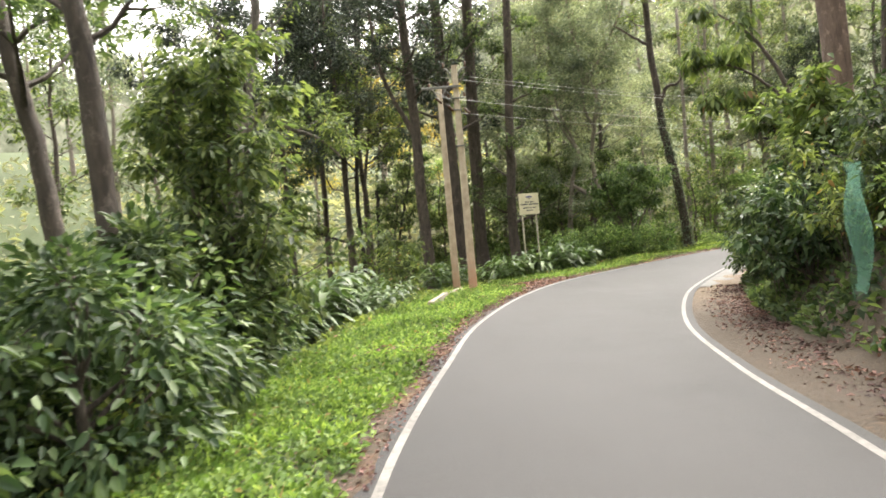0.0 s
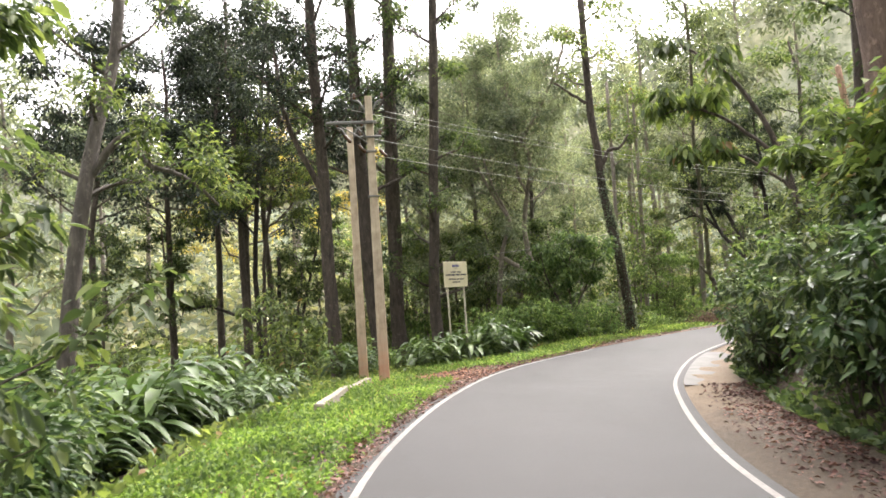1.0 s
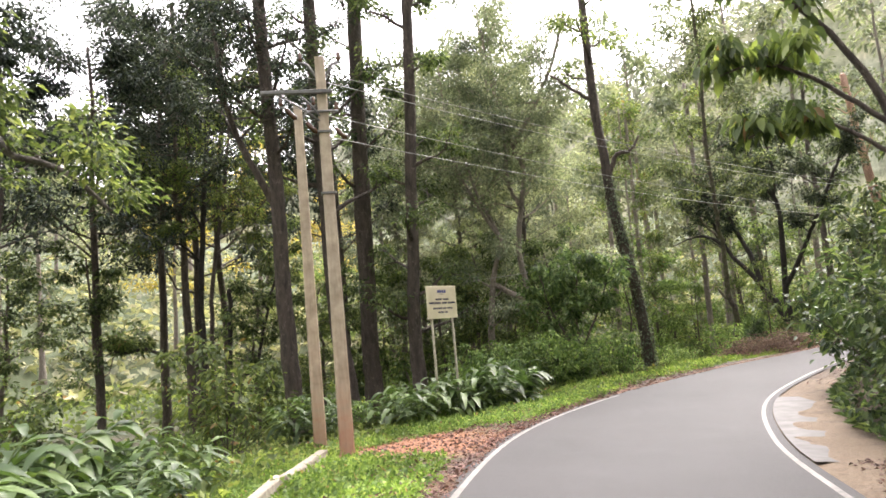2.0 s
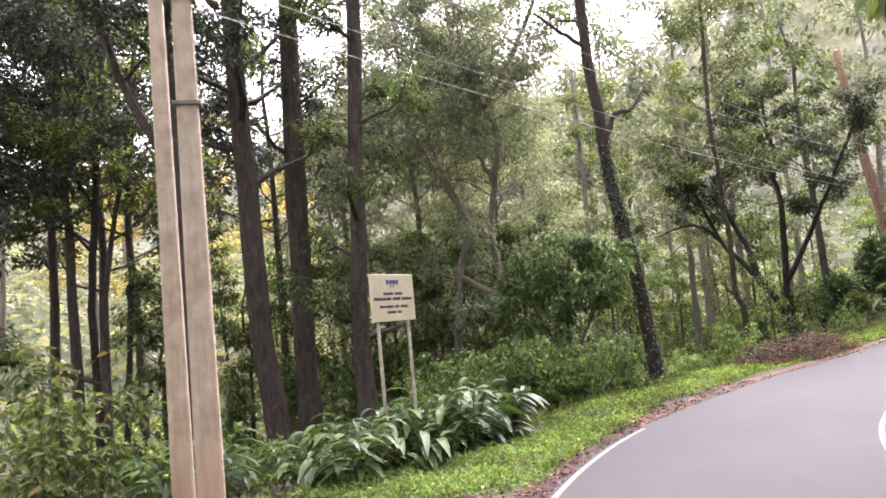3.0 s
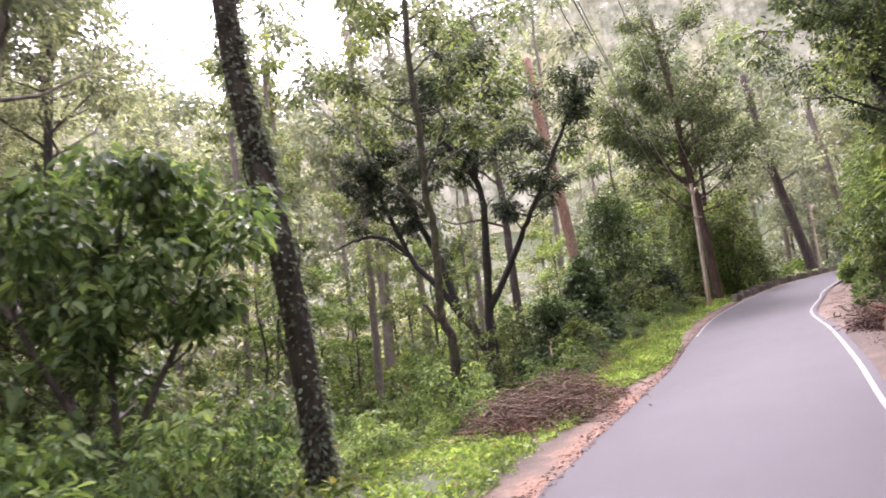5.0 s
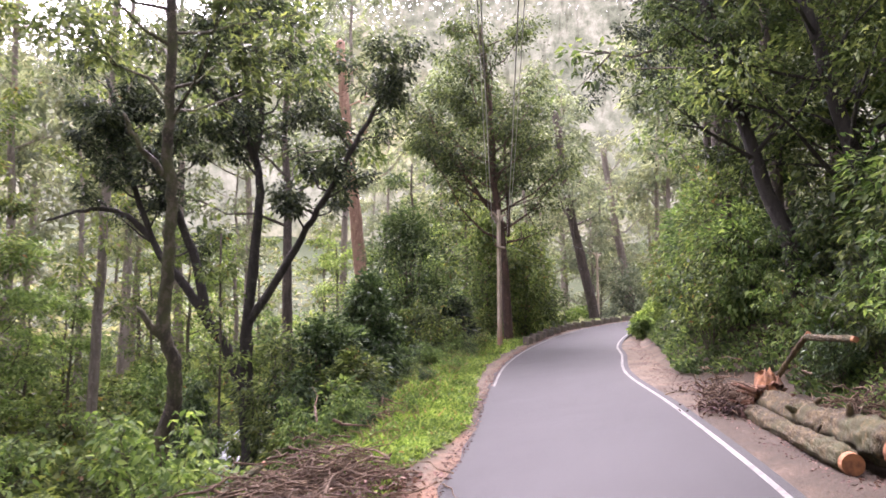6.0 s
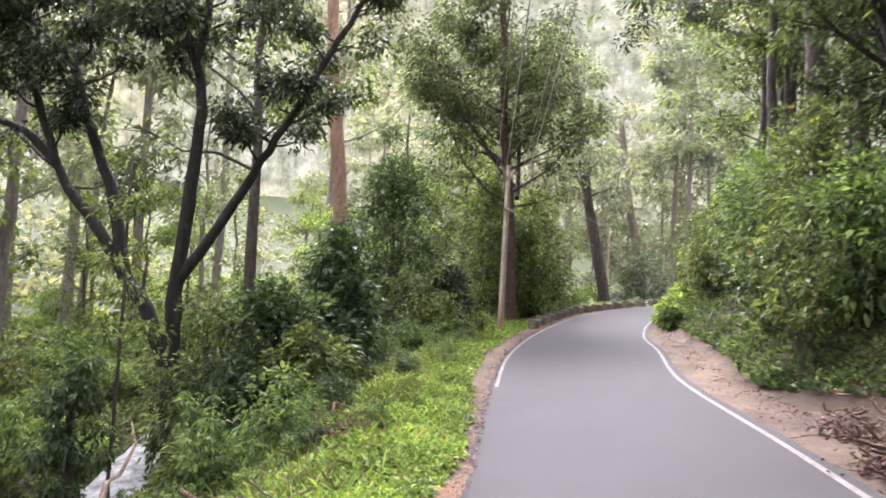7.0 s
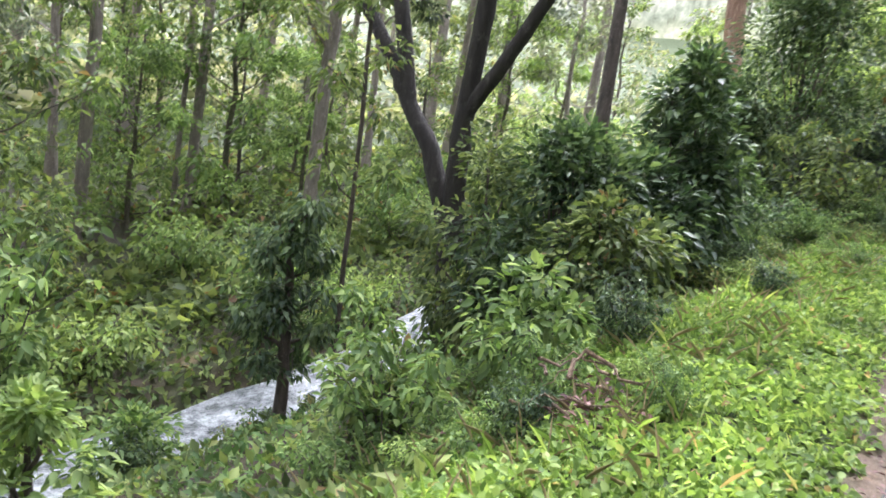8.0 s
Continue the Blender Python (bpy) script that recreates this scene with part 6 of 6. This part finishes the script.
# dry brush heaps
def brush_heap(x, y, reach, count, label):
    z = z_at(x, y)
    ob = empty("brush_heap", x, y, z)
    runs = []
    for _ in range(count):
        a = rng.uniform(0, 6.28)
        p0 = rng.normal(0, reach * 0.4, 3) * np.array([1, 1, 0])
        d = np.array([math.cos(a), math.sin(a), rng.normal(0.06, 0.16)]) * rng.uniform(0.3, 0.9) * reach
        s = np.linspace(-0.5, 0.5, 5)[:, None]
        p = p0 + d * s + np.array([0, 0, 0.06 + abs(rng.normal(0, 0.3))]) + rng.normal(0, 0.04, (5, 3))
        p[:, 2] = np.maximum(p[:, 2], ground_z(p[:, 0] + x, p[:, 1] + y) - z)
        runs.append((p, np.linspace(rng.uniform(0.008, 0.028), 0.004, 5), 4))
    tagged(part("tangle", smooth(mesh_of("tangle", *tubes(runs))), TWIG, ob), kind="stuff")
    n = count * 6
    pos = np.c_[rng.normal(0, reach * 0.42, (n, 2)), np.abs(rng.normal(0.1, 0.12, n))]
    pos[:, 2] += ground_z(pos[:, 0] + x, pos[:, 1] + y) - z
    tagged(part("leaf_litter", leaves("leaf_litter", pos, rng.normal(0, 1, (n, 3)) * np.array([1, 1, 0.4]), 0.11, 0.05), LITTER, ob), kind="stuff")
    return tagged(ob, label, "brush heap", "heaps of dry brush")


brush_heap(21.7, 42.8, 1.3, 400, "heap of dry brown branches on the verge")
brush_heap(19.9, 41.8, 1.4, 360, "heap of dry brown twigs and leaves")
brush_heap(18.2, 41.1, 1.0, 130, "thin scatter of dry twigs at the verge edge")
log((18.3, 41.9, -0.3), (20.6, 43.2, -0.05), 0.045, "pale crooked branch lying in a brush heap")
bx, by = road_xy(71.6, -5.0)
brush_heap(float(bx), float(by), 1.3, 240, "tangle of dry branches beside the logs")
bx, by = road_xy(72.7, -2.95)
brush_heap(float(bx), float(by), 0.75, 90, "dry twigs and wood chips at a log's end")
bx, by = road_xy(75.0, -3.3)
brush_heap(float(bx), float(by), 0.6, 40, "thin fallen twigs along the shoulder")
bx, by = road_xy(76.4, 4.6)
brush_heap(float(bx), float(by), 0.7, 36, "dry stems among the verge weeds")

# green shade net on the bank
bm = bmesh.new()
bmesh.ops.create_grid(bm, x_segments=14, y_segments=8, size=0.5)
for v in bm.verts:
    v.co = Vector((v.co.x * 2.2, 0.1 * math.sin(v.co.x * 9) + 0.06 * math.sin(v.co.y * 7 + v.co.x * 5), (v.co.y + 0.5) * 1.7))
m, n, l, b = material("green_net")
b.inputs["Base Color"].default_value = (0.16, 0.38, 0.27, 1)
b.inputs["Roughness"].default_value = 0.7
t, s2 = n.new("ShaderNodeBsdfTransparent"), n.new("ShaderNodeMixShader")
s2.inputs["Fac"].default_value = 0.36
l.new(t.outputs["BSDF"], s2.inputs[1])
l.new(b.outputs["BSDF"], s2.inputs[2])
l.new(s2.outputs["Shader"], n["Material Output"].inputs["Surface"])
net = part("shade_net", bm, m)
nx, ny = 5.75, 9.3
net.matrix_world = Matrix.Translation((nx, ny, 0.5)) @ Matrix.Rotation(radians(62), 4, "Z")
tagged(net, "sheet of green shade net hung on the bank", "net")

rng = np.random.default_rng(31)
# ---- ground cover ----
def cover(name, count, s_range, lat_of, length, material_, label, category, width=0.42, rise=0.9, lift=0.02, spread=0.5, seed_wave=None):
    s = rng.uniform(*s_range, count)
    lat = lat_of(s, rng.uniform(0, 1, count))
    x, y = road_xy(s, lat)
    if seed_wave is not None:
        keep = wave(x, y, 1.3, seed_wave) + rng.normal(0, 0.45, count) > -0.35
        x, y = x[keep], y[keep]
    n = len(x)
    pos = np.stack([x, y, ground_z(x, y) + lift + np.abs(rng.normal(0, 0.05, n)) * rise], 1)
    axis = np.c_[rng.normal(0, spread, (n, 2)), np.full(n, rise)]
    ln = length * rng.uniform(0.5, 1.5, n)
    tagged(part(name, leaves(name, pos, axis, ln, ln * width), material_), label, category, kind="stuff")


hw = lambda s: np.interp(s, ALONG, HALF)
verge_w = lambda s: np.interp(s, [0, 30, 40, 46, 54, 62, 70, 78, 90, 110], [3.0, 2.8, 3.2, 4.4, 3.8, 3.4, 2.6, 3.6, 3.4, 2.4])
bare = lambda s: np.interp(s, [0, 40, 43.8, 45.0, 47.0, 48.6, 112], [0.3, 0.35, 0.6, 3.4, 3.8, 0.4, 0.22]) + np.interp(s, [53, 57, 71, 74, 78, 83, 96, 99], [0, 0.55, 0.55, 0, 0, 0.42, 0.42, 0])


def weed_patch(count, s_range, lat_of, size, label, seed, leaf=0.075, fine=False):
    """Low leafy weeds: small domes of leaves, higher where they crowd."""
    s = rng.uniform(*s_range, count)
    lat = lat_of(s, rng.uniform(0, 1, count))
    x, y = road_xy(s, lat)
    crowd = wave(x, y, 1.1, seed) + 0.7 * wave(x, y, 0.37, seed + 3)
    keep = crowd + rng.normal(0, 0.4, count) > -0.55
    x, y, crowd = x[keep], y[keep], crowd[keep]
    per = 11
    n = len(x) * per
    d = unit(np.c_[rng.normal(0, 1, (n, 2)), np.abs(rng.normal(0.5, 0.5, n))])
    r = np.repeat(size * (0.7 + 0.5 * np.clip(crowd, -0.5, 1.2)) * rng.uniform(0.6, 1.3, len(x)), per)
    pos = np.repeat(np.stack([x, y, ground_z(x, y)], 1), per, 0) + d * r[:, None] * rng.uniform(0.4, 1.0, n)[:, None]
    ln = leaf * rng.uniform(0.6, 1.6, n)
    me = leaves("verge_weeds", pos, d + rng.normal(0, 0.5, (n, 3)), ln, ln * 0.6, fine=fine)
    tagged(part("verge_weeds", me, WEED), label, "weeds", kind="stuff")


weed_patch(12500, (19, 54), lambda s, u: hw(s) + bare(s) + (verge_w(s) - 0.2) * u, 0.21, "low bright green weeds covering the roadside verge", 3.0, 0.07)
weed_patch(6500, (66, 86), lambda s, u: hw(s) + bare(s) + (verge_w(s) + 0.6) * u, 0.2, "thick fresh weeds on the wide verge", 8.0, fine=True)
weed_patch(6000, (52, 97), lambda s, u: hw(s) + bare(s) + (verge_w(s) - 0.1) * u, 0.17, "bright green weeds along the road edge", 5.0, 0.085)
cover("grass", 9000, (20, 97), lambda s, u: hw(s) + bare(s) + 0.1 + verge_w(s) * u, 0.2, WEED, "tufts of fresh green grass on the verge", "grass", 0.07, 1.0, 0.0, 0.5, 7.0)
cover("undergrowth", 62000, (14, 112), lambda s, u: hw(s) + verge_w(s) + 14 * u ** 1.5, 0.2, LEAF_MID, "mixed leafy undergrowth on the wooded slope", "undergrowth", 0.42, 0.9, 0.05, 0.9, 2.0)
cover("undergrowth", 44000, (56, 112), lambda s, u: 16.2 + 30 * u ** 1.3, 0.42, LEAF_MID, "leafy undergrowth on the far side of the stream", "undergrowth", 0.5, 0.8, 0.1, 0.9, 6.0)
cover("undergrowth", 30000, (6, 58), lambda s, u: 14 + 32 * u, 0.5, LEAF_MID, "leafy undergrowth under the forest trees", "undergrowth", 0.5, 0.8, 0.1, 0.9, 6.5)
cover("undergrowth", 34000, (-10, 120), lambda s, u: 42 + 70 * u ** 1.2, 1.0, LEAF_STRAW, "straw-coloured scrub on the far hillside, paled with painted haze", "undergrowth", 0.5, 0.7, 0.1, 0.9, 6.5)
cover("undergrowth", 58000, (19, 112), lambda s, u: -hw(s) - np.interp(s, [62, 67, 76, 80], [1.35, 3.0, 3.0, 1.35]) - 5.5 * u ** 1.3, 0.17, LEAF_DARK, "creepers and small leaves covering the bank", "undergrowth", 0.5, 0.8, 0.05, 0.9, 9.0)
cover("undergrowth", 12000, (63, 84), lambda s, u: -hw(s) - np.interp(s, [63, 67, 76, 80], [1.4, 3.0, 3.0, 1.4]) - 3.4 * u, 0.15, LEAF_UNDER, "broad leaves hanging down the bank behind the logs", "undergrowth", 0.5, 0.9, 0.08, 0.9)
cover("fallen_leaves", 4200, (19, 60), lambda s, u: hw(s) + 0.02 + 0.4 * u ** 1.5, 0.05, LITTER, "brown fallen leaves along the asphalt edge", "fallen leaves", 0.5, 0.12, 0.01, 1.0)
cover("fallen_leaves", 3800, (30, 60), lambda s, u: hw(s) + 0.1 + 1.5 * u ** 1.6, 0.075, LITTER, "curled brown leaves scattered over the verge", "fallen leaves", 0.55, 0.3, 0.05, 1.0)
cover("fallen_leaves", 6000, (19, 43), lambda s, u: -hw(s) - 0.3 - 1.3 * u ** 0.45, 0.072, LITTER, "brown fallen leaves on the damp shoulder", "fallen leaves", 0.5, 0.15, 0.01, 1.0)
cover("fallen_leaves", 5000, (55, 112), lambda s, u: -hw(s) - 0.3 - 1.2 * u ** 0.5, 0.05, LITTER, "brown fallen leaves on the bare shoulder", "fallen leaves", 0.5, 0.15, 0.01, 1.0)
cover("fallen_leaves", 2600, (60, 112), lambda s, u: hw(s) + 0.02 + 0.3 * u ** 1.5, 0.05, LITTER, "dry leaf litter on the verge edge", "fallen leaves", 0.5, 0.12, 0.01, 1.0)


def clods(name, count, s_range, lat_of, size, material_, label, category):
    """Loose lumps of earth or grit, each an uneven eight-sided stone."""
    s = rng.uniform(*s_range, count)
    x, y = road_xy(s, lat_of(s, rng.uniform(0, 1, count)))
    c = np.stack([x, y, ground_z(x, y)], 1)[:, None]
    corner = np.array([[1, 0, 0], [0, 1, 0], [-1, 0, 0], [0, -1, 0], [0, 0, 0.7], [0, 0, -0.5]], float)
    r = size * rng.lognormal(-0.3, 0.5, count)[:, None, None]
    v = c + corner[None] * r * rng.uniform(0.5, 1.3, (count, 6, 1)) + rng.normal(0, 0.12, (count, 6, 3)) * r
    tri = np.array([[0, 1, 4], [1, 2, 4], [2, 3, 4], [3, 0, 4], [1, 0, 5], [2, 1, 5], [3, 2, 5], [0, 3, 5]])
    f = (tri[None] + (np.arange(count) * 6)[:, None, None]).reshape(-1, 3)
    tagged(part(name, mesh_of(name, v.reshape(-1, 3), f), material_), label, category, kind="stuff")


clods("earth_clods", 900, (44.4, 48.4), lambda s, u: hw(s) + 0.15 + 4.2 * u, 0.03, CLOD, "crumbled lumps of red earth round the poles", "earth")
clods("grit", 2200, (20, 43), lambda s, u: -hw(s) - 0.2 - 1.2 * u ** 0.5, 0.012, GRIT, "brown grit on the damp shoulder", "grit")
clods("grit", 2600, (55, 100), lambda s, u: -hw(s) - 0.2 - 1.2 * u ** 0.5, 0.014, GRIT, "brown grit on the bare shoulder", "grit")
clods("grit", 1800, (54, 100), lambda s, u: hw(s) + 0.05 + 0.4 * u ** 1.4, 0.012, GRIT, "sandy crumbs along the asphalt edge", "grit")
cover("fallen_leaves", 700, (44.0, 49.4), lambda s, u: hw(s) + 0.1 + 3.6 * u, 0.07, LITTER, "brown fallen leaves on red earth", "fallen leaves", 0.5, 0.15, 0.01, 1.0)
cover("tall_grass", 1200, (66, 95), lambda s, u: hw(s) + bare(s) + 0.5 + (verge_w(s) + 0.3) * u, 0.36, WEED, "taller arching grass among the verge weeds", "grass", 0.07, 1.0, 0.0, 0.6, 4.0)
cover("dry_stems", 1300, (70, 92), lambda s, u: hw(s) + 1.4 + 3.0 * u, 0.38, STRAW, "dry straw-coloured stems in the verge", "dry stems", 0.035, 1.0, 0.0, 0.8, 4.0)
cover("undergrowth", 7000, (68, 82), lambda s, u: 5.2 + 7.0 * u, 0.15, LEAF_LUSH, "low leafy creepers on the slope above the stream", "undergrowth", 0.5, 0.8, 0.03, 0.9)
cover("undergrowth", 16000, (68, 94), lambda s, u: stream(s)[1] + 1.1 + 8 * u, 0.24, LEAF_MID, "low leafy growth on the far bank of the stream", "undergrowth", 0.5, 0.8, 0.05, 0.9)
cover("undergrowth", 16000, (106, 150), lambda s, u: 3.0 + 50 * u, 0.6, LEAF_HILL_HAZE, "haze-paled scrub on the slope past the bend", "undergrowth", 0.5, 0.8, 0.08, 0.9)
